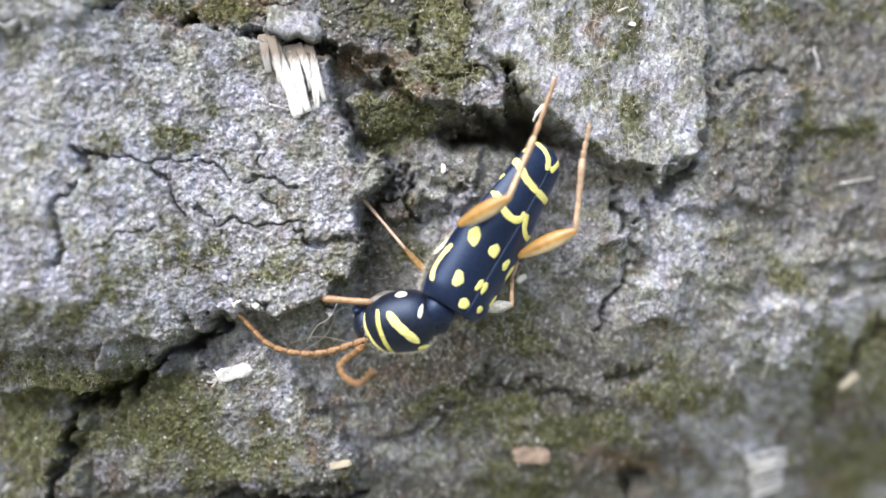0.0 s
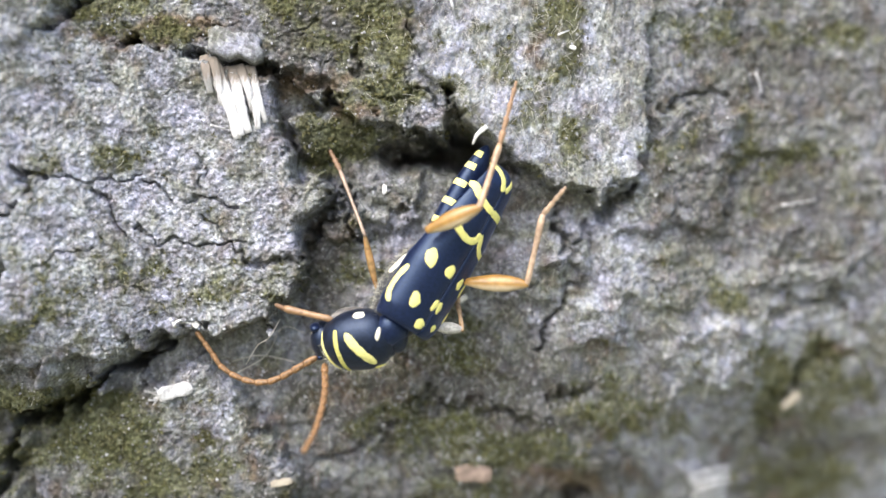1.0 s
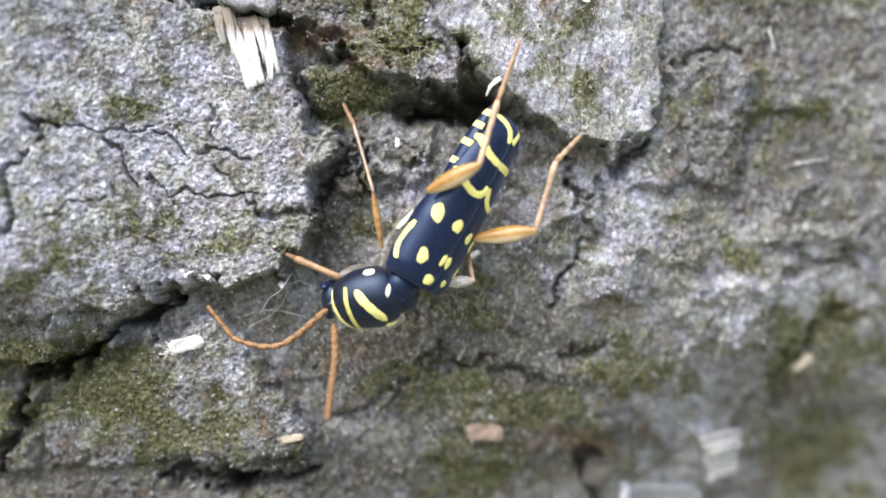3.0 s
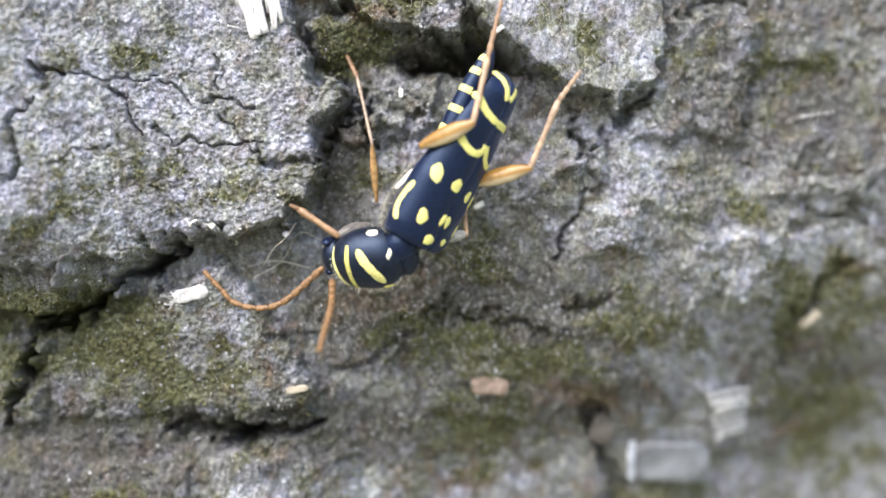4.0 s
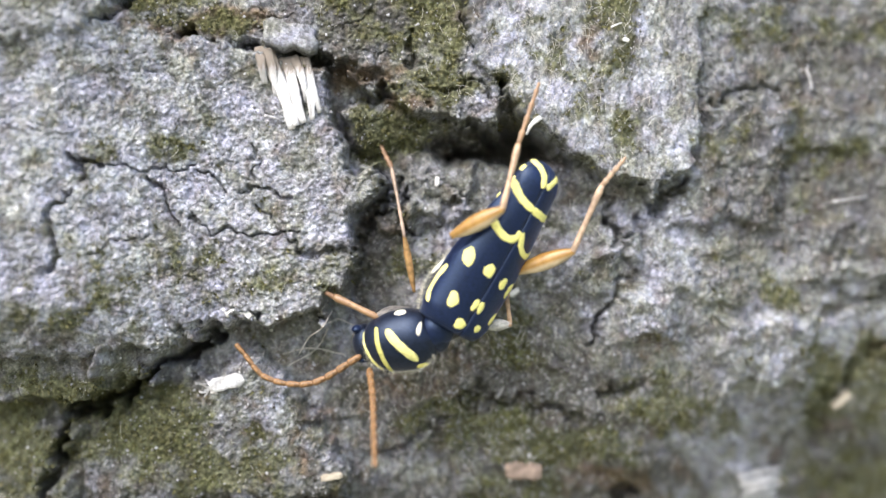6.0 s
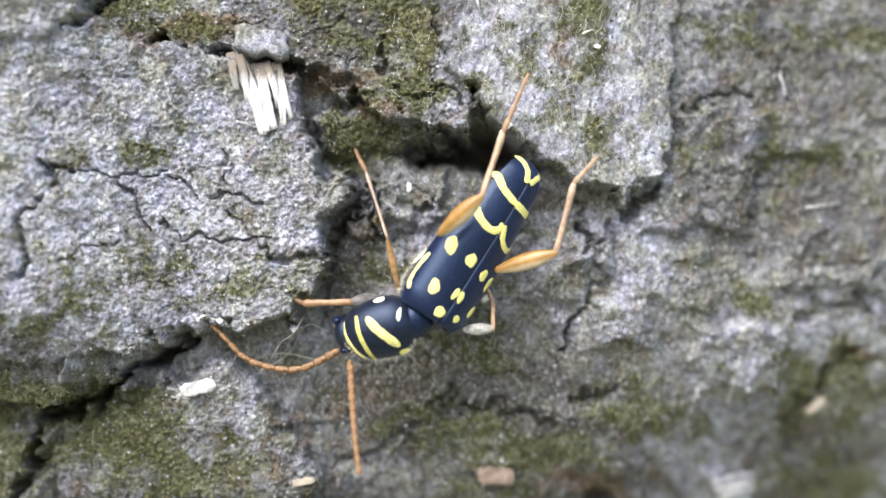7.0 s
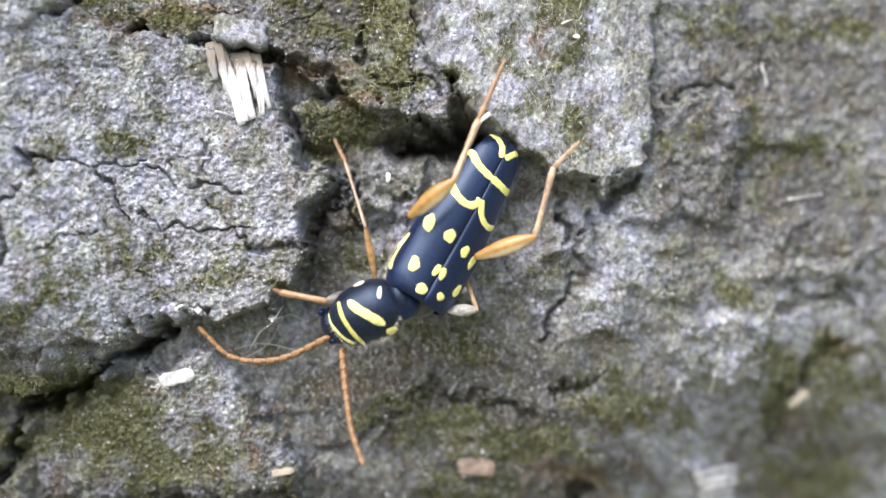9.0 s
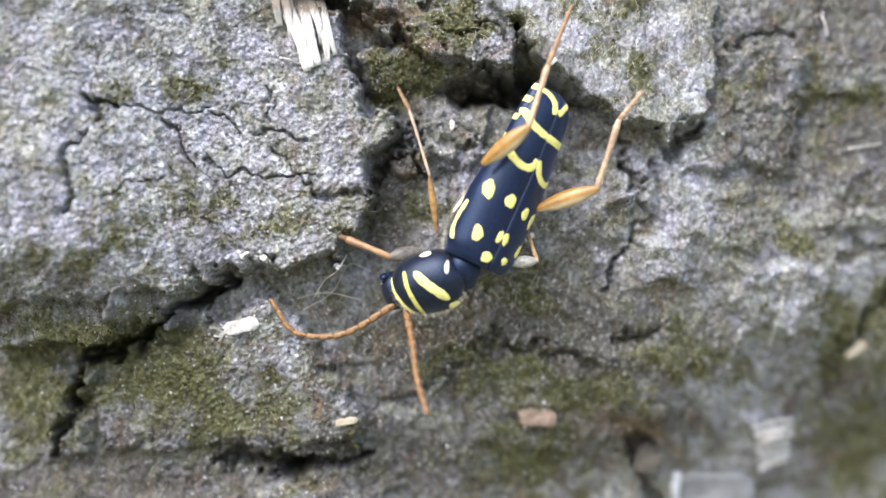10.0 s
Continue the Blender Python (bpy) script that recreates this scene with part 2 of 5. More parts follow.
# Dark brown-grey bark, with shade painted into the recesses and the ledge pocket.
DARK_AND_SHADE = [(*(3.4, -8.6), 3.6, 2.6, 1.2), (*(3.0, -12.2), 4.5, 2.0, 1.0), (*(-3.2, -0.8), 1.5, 2.0, 0.8), (*(13.5, 4.0), 3.0, 5.0, 0.5), (*(-16.17, -15.54), 7.0, 3.0, 1.2), (*(-12.35, -12.47), 4.0, 2.0, 0.6), (*(16.99, 6.15), 6.0, 4.5, 0.7), (*(16.48, 0.28), 6.5, 3.5, 0.8), (*(-19.74, -10.18), 3.5, 4.0, 0.45), (*(-1.12, -8.65), 6.0, 2.6, 1.2), (*(-4.18, -3.04), 1.6, 2.6, 0.9), (*(-7.76, -11.20), 3.0, 2.5, 0.35), (*(2.45, -6.61), 4.0, 1.8, 0.9), (*(5.51, -12.22), 6.0, 2.6, 1.1), (*(-3.42, 2.83), 2.6, 1.4, 0.8),
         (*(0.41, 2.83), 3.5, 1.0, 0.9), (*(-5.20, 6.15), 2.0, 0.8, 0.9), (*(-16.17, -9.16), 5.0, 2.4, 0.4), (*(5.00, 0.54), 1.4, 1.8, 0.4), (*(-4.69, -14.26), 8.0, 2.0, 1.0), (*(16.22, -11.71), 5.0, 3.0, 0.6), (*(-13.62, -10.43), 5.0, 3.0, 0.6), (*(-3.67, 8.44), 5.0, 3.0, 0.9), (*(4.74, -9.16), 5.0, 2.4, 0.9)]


def stains_and_shade(x, z):
    n = fbm(x, z, 1.6, 21, 5, 0.68)
    m = fbm(x + 31, z, 1.3, 22, 3, 0.6)
    return [0.85 * patches(x, z, MOSS, n), patches(x, z, RUST, m), patches(x, z, PALE, -n), patches(x, z, DARK_AND_SHADE, 0.6 * m - 0.4 * n)]


CRACKS = [  # line, half width, depth
    ([(-10.8, -5.85), (-12.2, -6.5), (-13.2, -7.1), (-14.73, -8.1), (-15.9, -8.8), (-17.0, -9.1), (-17.6, -10.2), (-18.1, -11.2)], 0.30, 3.2),
    ([(-3.7, 0.7), (-4.2, -0.3), (-4.5, -1.5)], 0.28, 0.8),
    ([(-2.4, 0.4), (-2.9, -0.4), (-2.2, -1.3)], 0.2, 0.9),
    ([(-18.1, -11.0), (-18.47, -11.9), (-19.23, -13.49)], 0.3, 2.0),
    ([(-11.6, -13.9), (-10.31, -14.0), (-8.52, -14.2), (-5.20, -14.05)], 0.34, 1.6),
    ([(-9.0, -14.1), (-8.0, -14.2)], 0.55, 3.5),
    ([(6.02, -6.10), (6.28, -5.08), (7.09, -4.18)], 0.22, 1.0),
    ([(8.83, -0.23), (9.34, 0.54), (10.10, 0.92)], 0.3, 1.2),
    ([(7.04, -1.25), (7.81, -0.74), (8.32, -0.74)], 0.25, 0.8),
    ([(11.25, 4.49), (12.91, 4.87), (14.18, 5.26)], 0.2, 0.45),
    ([(6.02, -8.90), (7.30, -8.39), (8.32, -7.76)], 0.22, 0.9),
    ([(16.48, -4.57), (20.00, -4.18)], 0.3, 0.6),
    ([(15.71, -10.18), (16.73, -8.90), (17.76, -7.12), (18.78, -6.35)], 0.45, 0.7),
    ([(-0.10, -8.90), (1.68, -8.78), (4.49, -9.16), (5.51, -9.92)], 0.3, 0.8),
    ([(-4.44, -0.99), (-3.42, 0.03), (-2.91, 1.05)], 0.18, 0.8),
    ([(-1.63, -1.51), (-0.99, -0.48), (0.15, 0.54)], 0.2, 0.5),
    ([(6.53, 0.54), (7.55, -3.04), (7.04, -4.06)], 0.2, 0.5),
    ([(-4.69, -11.71), (-1.63, -10.69), (0.41, -9.16)], 0.3, 0.5),
    ([(7.30, -13.24), (8.06, -15.28), (8.32, -17.58)], 0.5, 1.4),
]


def rise(x, z):
    """The bark swells towards the viewer on the side of the large plate."""
    return smooth(-9, -21, x) * smooth(-9, -4, z)


def fall(x, z):
    """The large form: the trunk's curve, and the ground of the bark sinking away low and to one side."""
    g = -x * x / 300.0 + 2.0 * rise(x, z)
    g = g - 3.0 * smooth(5, 24, x) - 0.8 * smooth(-7, -20, z) - 2.2 * smooth(-9, 1, x) * smooth(-7, -18, z) - 5.5 * smooth(-4, 18, x) * smooth(-3, -15, z)
    return g - 22.0 * smooth(23.2, 26.5, np.abs(x)) - 22.0 * smooth(14.0, 16.0, z) - 22.0 * smooth(-20.8, -24.0, z)


def spread(x, z):
    """The sunken ground lies wider the deeper it lies."""
    return 1.0 - np.maximum(fall(np.clip(x, -23.2, 23.2), np.clip(z, -20.8, 14.0)), -12.0) / DIST


def hollow(x, z):
    """The dark pocket under the upper ledge, and the sunken ground about the beetle."""
    g = 4.2 * np.exp(-(np.abs(x - 1.5) / 3.1) ** 4 - ((z - 3.0 + 0.06 * x) / 0.85) ** 4)
    g = g + 1.6 * np.exp(-(np.abs(x - 3.4) / 1.3) ** 4 - ((z - 2.6) / 0.8) ** 4)
    g = g + 0.6 * np.exp(-(np.abs(x + 4.2) / 1.6) ** 4 - ((z - 3.0) / 1.5) ** 4)
    g = g + 0.7 * np.exp(-(np.abs(x + 4.0) / 1.8) ** 4 - ((z + 4.4) / 2.2) ** 4)
    g = g + 0.5 * np.exp(-(np.abs(x - 5.8) / 1.6) ** 4 - ((z - 0.9) / 1.5) ** 4)
    g = g + 1.0 * smooth(-2, -7, z) * smooth(-9, -3, x) * smooth(9, 3, x)
    return g


def ground_of_bark(x, z):
    wx, wz = x + 0.5 * fbm(x, z, 1.8, 177, 3), z + 0.5 * fbm(x, z, 1.8, 188, 3)
    h = fall(x, z) + 0.35 * fbm(x, z, 6.0, 5, 3) + grit(x, z, 3, 1.05, 1.7, 0.7) - hollow(wx, wz) - 0.4
    for bx, bz, rx, rz, up in BLOCKS:
        d = np.maximum(np.abs(wx - bx) / rx, np.abs(wz - bz) / rz)
        h = h + up * (1 - smooth(0.7, 1.1, d))
    for line, half, deep in CRACKS:
        d = near_line(x + 0.6 * fbm(x, z, 1.4, 77, 4, 0.6), z + 0.6 * fbm(x, z, 1.4, 88, 4, 0.6), line)
        h = h - deep * (1 - smooth(0.35 * half, 1.25 * half, d))
    return h, None, stains_and_shade(x, z)


BLOCKS = [(*(-18.4, -7.35), 3.6, 1.3, 2.3), (*(-14.6, -6.85), 1.6, 0.75, 1.7), (*(-3.04, -0.61), 0.9, 0.9, 0.9), (*(-0.87, 0.54), 1.5, 1.3, 0.7), (*(7.04, -1.51), 1.2, 1.2, 0.5), (*(5.51, -3.04), 1.5, 1.0, 0.5), (*(8.32, -5.08), 1.4, 1.1, 0.7),
          (*(11.89, 0.54), 2.6, 1.4, 0.5), (*(15.71, 3.60), 2.2, 1.2, 0.5), (*(13.67, -6.61), 2.0, 1.6, 0.8), (*(10.61, -3.04), 2.0, 1.3, 0.4), (*(17.76, -2.02), 2.2, 1.5, 0.6),
          (*(2.96, -6.61), 2.0, 0.9, 0.4), (*(7.55, -10.43), 1.8, 1.6, 0.6), (*(-2.14, -9.92), 2.4, 1.4, 0.3), (*(1.68, -12.47), 2.2, 1.2, 0.5), (*(13.93, -13.24), 2.0, 1.4, 0.6),
          (*(-6.73, -16.56), 3.5, 1.4, 0.7), (*(-13.62, -16.56), 3.0, 1.2, 0.6), (*(-18.47, -11.71), 1.2, 2.2, 0.8), (*(12.65, 8.44), 2.6, 5.0, 0.35), (*(12.91, 3.09), 2.0, 1.4, 0.7)]


def part(name, me, parent, label=""):
    ob = new(name, me)
    ob.parent = parent
    return tagged(ob, label) if label else ob


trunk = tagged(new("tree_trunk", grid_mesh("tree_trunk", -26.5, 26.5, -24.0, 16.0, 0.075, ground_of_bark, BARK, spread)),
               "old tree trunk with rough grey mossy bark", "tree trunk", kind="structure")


def plate(outline, height, seed, label, tilt=(0, 0), lip=0.5, ragged=0.5, step=0.05, pits=(), tall=1.0, fissures=1.0, bury=3.2, rough=0.85):
    """One raised plate of bark with a crumbled, steep edge."""
    xs, zs = [p[0] for p in outline], [p[1] for p in outline]
    mx, mz = sum(xs) / len(xs), sum(zs) / len(zs)

    def level(x, z):
        return fall(x, z) * 0.35 + 2.4 * rise(x, z) + height + tilt[0] * (x - mx) + tilt[1] * (z - mz)

    def shape(x, z):
        s = inside(x + ragged * fbm(x, z, 1.5, seed + 70, 4, 0.6), z + ragged * fbm(x, z, 1.5, seed + 80, 4, 0.6), outline)
        top = level(x, z) + grit(x, z, seed, rough, tall, fissures) + 0.25 * fbm(x, z, 4.0, seed + 90, 3)
        for line, half, deep in pits:
            d = near_line(x + 0.3 * fbm(x, z, 1.0, seed + 72, 3), z + 0.3 * fbm(x, z, 1.0, seed + 82, 3), line)
            top = top - deep * (1 - smooth(0.3 * half, 1.3 * half, d))
        edge = np.sqrt(np.clip(s / lip, 0, 1) * (2 - np.clip(s / lip, 0, 1)))
        low = fall(x, z) - bury
        h = np.where(s > 0, low + (top - low) * (0.35 + 0.65 * edge), low + (top - low) * 0.35 * smooth(-0.25, 0, s))
        return h, s > -0.3, stains_and_shade(x, z)

    def draw_in(x, z):
        """A plate that stands nearer lies closer in, as the ground lies wider where it sinks."""
        return 1.0 - level(np.clip(x, -22.5, 22.5), np.clip(z, -20.5, 13.5)) / DIST

    me = grid_mesh("bark_plate", max(min(xs) - 0.8, -25.4), min(max(xs) + 0.8, 24.4), max(min(zs) - 0.8, -21.4), min(max(zs) + 0.8, 14.4), step, shape, BARK, draw_in)
    return part("bark_plate", me, trunk, label)


plate([(-25.3, 7.93), (-18.47, 8.44), (-15.15, 8.83), (-12.35, 7.93), (-9.29, 7.42), (-6.10, 6.40), (-5.75, 3.6), (-5.0, 2.0), (-3.67, 1.58), (-3.29, 0.79), (-4.5, -0.1), (-4.95, -1.51),
       (-4.74, -3.04), (-6.0, -4.06), (-6.22, -5.20), (-7.76, -5.64), (-10.31, -5.08), (-11.07, -5.79), (-13.62, -6.5), (-16.17, -6.95), (-18.47, -7.2), (-25.3, -7.9)],
      2.0, 11, "raised plate of pale lilac-grey bark with crumbly surface", (0.0, -0.02), fissures=0.6,
      pits=[([(-7.24, -2.14), (-6.22, -2.02), (-5.20, -2.27)], 0.15, 0.6), ([(-17.9, 2.3), (-17.2, 1.9), (-16.6, 1.95), (-16.2, 1.6)], 0.18, 1.0), ([(-17.1, 1.9), (-17.3, 1.2)], 0.16, 0.8),
            ([(-15.9, 1.75), (-14.0, 1.7), (-12.2, 1.9)], 0.07, 0.45), ([(-14.1, 1.3), (-13.7, 0.1), (-13.3, -0.5), (-12.8, -0.8)], 0.10, 0.6), ([(-12.3, 1.5), (-11.0, 1.1), (-10.4, 0.6)], 0.07, 0.45),
            ([(-9.9, 0.8), (-8.6, 0.5), (-7.6, 0.2)], 0.12, 0.5), ([(-9.29, 0.03), (-8.01, -1.51), (-7.24, -2.14)], 0.07, 0.35), ([(-12.1, -0.5), (-11.5, -1.4), (-10.9, -1.2), (-9.4, -1.35), (-7.4, -1.25)], 0.07, 0.45),
            ([(-18.72, -3.04), (-18.3, -1.9), (-18.9, -0.6), (-17.8, 0.6)], 0.14, 0.7), ([(-16.9, -2.2), (-15.4, -1.5), (-14.2, -1.3)], 0.06, 0.35), ([(-9.6, 2.9), (-9.1, 1.9), (-9.4, 1.2)], 0.06, 0.35)])
plate([(-25.3, 14.06), (-15.66, 14.06), (-15.03, 10.48), (-15.5, 8.7), (-17.5, 7.4), (-25.3, 6.6)], 2.5, 23, "pale grey knob of bark", lip=0.7, bury=1.2)
plate([(-5.9, 4.3), (-4.7, 4.9), (-2.0, 4.9), (0.9, 4.2), (0.5, 3.0), (-0.6, 2.75), (-1.74, 2.3), (-3.1, 1.95), (-4.4, 2.05), (-5.3, 2.65)], 0.15, 71, "olive mossy shelf of bark under the ledge", (-0.22, 0.35), 1.1, 0.35, bury=2.4)
plate([(-14.52, 14.06), (0.55, 14.06), (0.45, 9.72), (0.55, 7.99), (0.90, 6.72), (1.95, 5.45), (2.08, 4.3), (1.62, 3.20), (0.3, 3.38), (-0.72, 4.08), (-1.99, 4.28), (-3.27, 4.65), (-4.29, 5.45), (-5.9, 6.3), (-9.0, 6.9), (-12.0, 7.5), (-15.2, 8.0)],
      1.5, 37, "mossy green and grey bark plate", (0, -0.06), 0.3,
      pits=[([(-6.22, 6.28), (-4.69, 6.15), (-3.67, 5.77)], 0.25, 0.9), ([(-2.40, 7.93), (-2.22, 6.40)], 0.12, 0.6), ([(-13.62, 9.72), (-14.90, 9.34)], 0.2, 0.7), ([(-3.16, 9.72), (-0.61, 9.97)], 0.1, 0.4),
            ([(-1.9, 5.5), (-0.6, 5.2), (0.6, 5.6), (1.3, 5.0)], 0.12, 0.5)])
plate([(-0.6, 14.06), (10.99, 14.06), (11.1, 9.5), (11.0, 6.47), (10.87, 3.66), (10.74, 1.75), (9.3, 1.3), (8.91, 0.05), (8.19, 0.61), (6.92, 1.12), (5.65, 1.58), (4.63, 2.14),
       (4.25, 2.95), (3.48, 3.54), (2.75, 3.8), (2.1, 4.5), (1.5, 5.5), (0.45, 6.6), (-0.1, 8.5)], 1.4, 51, "pale fibrous flake of bark with green algae", (-0.235, -0.03), 0.35, 0.3, tall=2.6, fissures=0.3, rough=0.6)
plate([(-16.7, -9.95), (-14.7, -8.8), (-12.4, -7.4), (-9.80, -6.5), (-8.01, -7.12), (-6.73, -9.16), (-5.20, -11.71), (-4.95, -13.49), (-8.52, -13.88), (-10.31, -13.49), (-13.62, -13.9), (-17.19, -13.9), (-17.70, -11.20)],
      0.1, 63, "moss-covered bark plate", (0.02, 0.2), 0.9, fissures=0.5)


# ---------------------------------------------------------------- round about
def far_trunk():
    bm = bmesh.new()
    bmesh.ops.create_cone(bm, cap_ends=True, segments=96, radius1=0.19, radius2=0.15, depth=2.6)
    me = bpy.data.meshes.new("trunk_core")
    bm.to_mesh(me)
    bm.free()
    for k in ("moss", "rust", "pale", "dark_and_shade"):
        me.attributes.new(k, "FLOAT", "POINT")
    me.materials.append(BARK)
    ob = part("trunk_core", me, trunk)
    ob.matrix_basis = pose(0, 0.17 + 0.019, 0.1)


far_trunk()


# Unseen ground, added to bounce light up at the bark; its cover is assumed.
def ground():
    m, nt, b = material("bounce soil")
    v = coords(nt)
    nt.links.new(ramp(nt, noise_tex(nt, v, 0.01, 8), [(0.35, (0.16, 0.13, 0.09)), (0.6, (0.15, 0.17, 0.08))]), b.inputs["Base Color"])
    b.inputs["Roughness"].default_value = 0.95
    bm = bmesh.new()
    bmesh.ops.create_grid(bm, x_segments=20, y_segments=20, size=400)
    me = bpy.data.meshes.new("ground")
    bm.to_mesh(me)
    bm.free()
    me.materials.append(m)
    ob = tagged(new("ground", me), "unseen ground added for bounce light, coloured as leaf litter and grass", "ground", kind="structure")
    ob.location = (0, 0, -1.2)


ground()


# ---------------------------------------------------------------- shapes
def plain(name, colour, rough, vary=0.25, per_mm=4.0, relief=0.2, sheen=0.0, **more):
    m, nt, b = material(name)
    n = noise_tex(nt, coords(nt), per_mm, 5)
    lo, hi = tuple(c * (1 - vary) for c in colour), tuple(min(1, c * (1 + vary)) for c in colour)
    nt.links.new(ramp(nt, n, [(0.3, lo), (0.7, hi)]), b.inputs["Base Color"])
    b.inputs["Roughness"].default_value = rough
    b.inputs["Sheen Weight"].default_value = sheen
    for k, v in more.items():
        b.inputs[k.replace("_", " ")].default_value = v
    bump(nt, b, n, relief, 0.03)
    return m


# Both black chitins carry the sky's blue reflection in base colour and tints.
BLACK = plain("black chitin", (0.006, 0.0105, 0.034), 0.30, 0.5, 9.0, 0.35, 0.12, Sheen_Tint=(0.35, 0.5, 1.0, 1), Specular_Tint=(0.5, 0.68, 1.0, 1))
JET = plain("dull black chitin", (0.006, 0.009, 0.020), 0.34, 0.6, 7.0, 0.5, 0.05, Specular_Tint=(0.5, 0.66, 1.0, 1))
YELLOW = plain("yellow hair bands", (0.84, 0.79, 0.26), 0.7, 0.12, 8.0, 0.3)
DULL_YELLOW = plain("greenish yellow hair bands", (0.56, 0.53, 0.16), 0.7, 0.35, 8.0, 0.4)
PALE_YELLOW = plain("pale greenish yellow hair bands", (0.74, 0.70, 0.27), 0.7, 0.25, 8.0, 0.4)
DUSK = plain("dusky downy leg", (0.12, 0.11, 0.10), 0.4, 0.5, 6.0, 0.4, 0.2)
CREAM = plain("whitish hair patch", (0.75, 0.73, 0.58), 0.75, 0.12, 8.0, 0.3)
SILVER = plain("silvery down", (0.30, 0.30, 0.28), 0.6, 0.5, 6.0, 0.4, 0.3)
AMBER = plain("amber leg", (0.30, 0.185, 0.08), 0.22, 0.5, 2.5, 0.15, Subsurface_Weight=0.15, Subsurface_Scale=0.0003)


def painted_gleam(name, upper, under):
    """A glossy leg, its pale reflection and translucency painted along the underside."""
    m, nt, b = material(name)
    v = coords(nt)
    sep = nt.nodes.new("ShaderNodeSeparateXYZ")
    nt.links.new(v, sep.inputs[0])
    side = node(nt, "ShaderNodeMath")
    side.operation = "MULTIPLY_ADD"
    side.inputs[1].default_value, side.inputs[2].default_value = 1200.0, 0.5
    nt.links.new(sep.outputs["Y"], side.inputs[0])
    n = noise_tex(nt, v, 2.5, 5)
    c = mix(nt, ramp(nt, side.outputs[0], [(0.22, 0.0), (0.42, 1.0)]), under, upper)
    c = mix(nt, 0.8, c, ramp(nt, n, [(0.3, 0.7), (0.5, 1.0), (0.7, 1.25)]), "MULTIPLY")
    nt.links.new(c, b.inputs["Base Color"])
    b.inputs["Roughness"].default_value = 0.2
    return m


AMBER_HIND = painted_gleam("amber leg, gleam painted beneath", (0.31, 0.175, 0.05), (0.52, 0.42, 0.28))
BROWN = plain("pinkish brown shin", (0.31, 0.23, 0.175), 0.22, 0.3, 3.0, 0.15)
TAN = plain("pale tan leg", (0.40, 0.27, 0.165), 0.22, 0.4, 3.0, 0.2)
FOOT_BROWN = plain("brown foot", (0.27, 0.165, 0.09), 0.35, 0.35, 3.0, 0.2)
PINK_TAN = plain("pinkish tan leg", (0.43, 0.31, 0.22), 0.2, 0.35, 3.0, 0.2)
RUSSET = plain("russet foot", (0.20, 0.115, 0.065), 0.45, 0.3, 3.0, 0.15)
ORANGE = plain("orange antenna", (0.185, 0.102, 0.045), 0.4, 0.85, 6.0, 0.6)
WOOD = plain("bleached wood", (0.50, 0.505, 0.52), 0.8, 0.5, 3.5, 0.8)
OLD_WOOD = plain("tan wood chip", (0.40, 0.36, 0.29), 0.8, 0.25, 2.0, 0.5)
GREY_CHIP = plain("grey flake", (0.145, 0.155, 0.172), 0.35, 0.7, 0.45, 0.4)
WHITE = plain("white crumb", (0.72, 0.72, 0.71), 0.7, 0.1, 4.0, 0.4)


def finish(bm, name, mat, flat=False):
    me = bpy.data.meshes.new(name)
    bmesh.ops.recalc_face_normals(bm, faces=bm.faces)
    bm.to_mesh(me)
    bm.free()
    if not flat:
        me.polygons.foreach_set("use_smooth", np.ones(len(me.polygons), bool))
    me.materials.append(mat)
    return me


def sheet(rows, name, mat, close=False, caps=False):
    """A mesh over rows of points (mm); close joins each row into a ring, caps closes the end rings."""
    bm = bmesh.new()
    vs = [[bm.verts.new(Vector(p) * MM) for p in r] for r in rows]
    n = len(vs[0])
    for a, b in zip(vs, vs[1:]):
        for i in range(n if close else n - 1):
            j = (i + 1) % n
            bm.faces.new((a[i], a[j], b[j], b[i]))
    if caps:
        bm.faces.new(vs[0])
        bm.faces.new(vs[-1])
    return finish(bm, name, mat)


def limb(name, mat, profile, sides=12, squash=1.0, bow=0.0):
    """A round, tapered limb along x; profile: (x, radius), in mm."""
    x0, x1 = profile[0][0], profile[-1][0]
    rows = []
    for k in range(25):
        x = x0 + (x1 - x0) * k / 24
        r = float(np.interp(x, [p[0] for p in profile], [p[1] for p in profile]))
        mid = bow * math.sin(math.pi * k / 24)
        rows.append([(x, r * math.cos(a), mid + r * squash * math.sin(a)) for a in [2 * math.pi * i / sides for i in range(sides)]])
    return sheet(rows, name, mat, True, True)


def ball(name, mat, rx, ry, rz, centre=(0, 0, 0), nose=1.0):
    bm = bmesh.new()
    bmesh.ops.create_uvsphere(bm, u_segments=40, v_segments=24, radius=1)
    for v in bm.verts:
        v.co = Vector((v.co.x * rx * (nose if v.co.x > 0 else 1) + centre[0], v.co.y * ry + centre[1], v.co.z * rz + centre[2])) * MM
    return finish(bm, name, mat)


def curve_points(points, n):
    """Points evenly spaced along a smooth curve through the given ones."""
    p = [Vector(q) for q in points]
    p = [2 * p[0] - p[1]] + p + [2 * p[-1] - p[-2]]
    out = []
    for i in range(1, len(p) - 2):
        for k in range(12):
            t = k / 12
            a, b, c, d = p[i - 1:i + 3]
            out.append(0.5 * (2 * b + (c - a) * t + (2 * a - 5 * b + 4 * c - d) * t * t + (3 * b - a - 3 * c + d) * t ** 3))
    out.append(p[-2])
    s = np.concatenate([[0], np.cumsum([(b - a).length for a, b in zip(out, out[1:])])])
    arr = np.array(out)
    return [Vector([float(np.interp(w, s, arr[:, j])) for j in range(arr.shape[1])]) for w in np.linspace(0, s[-1], n)], float(s[-1])


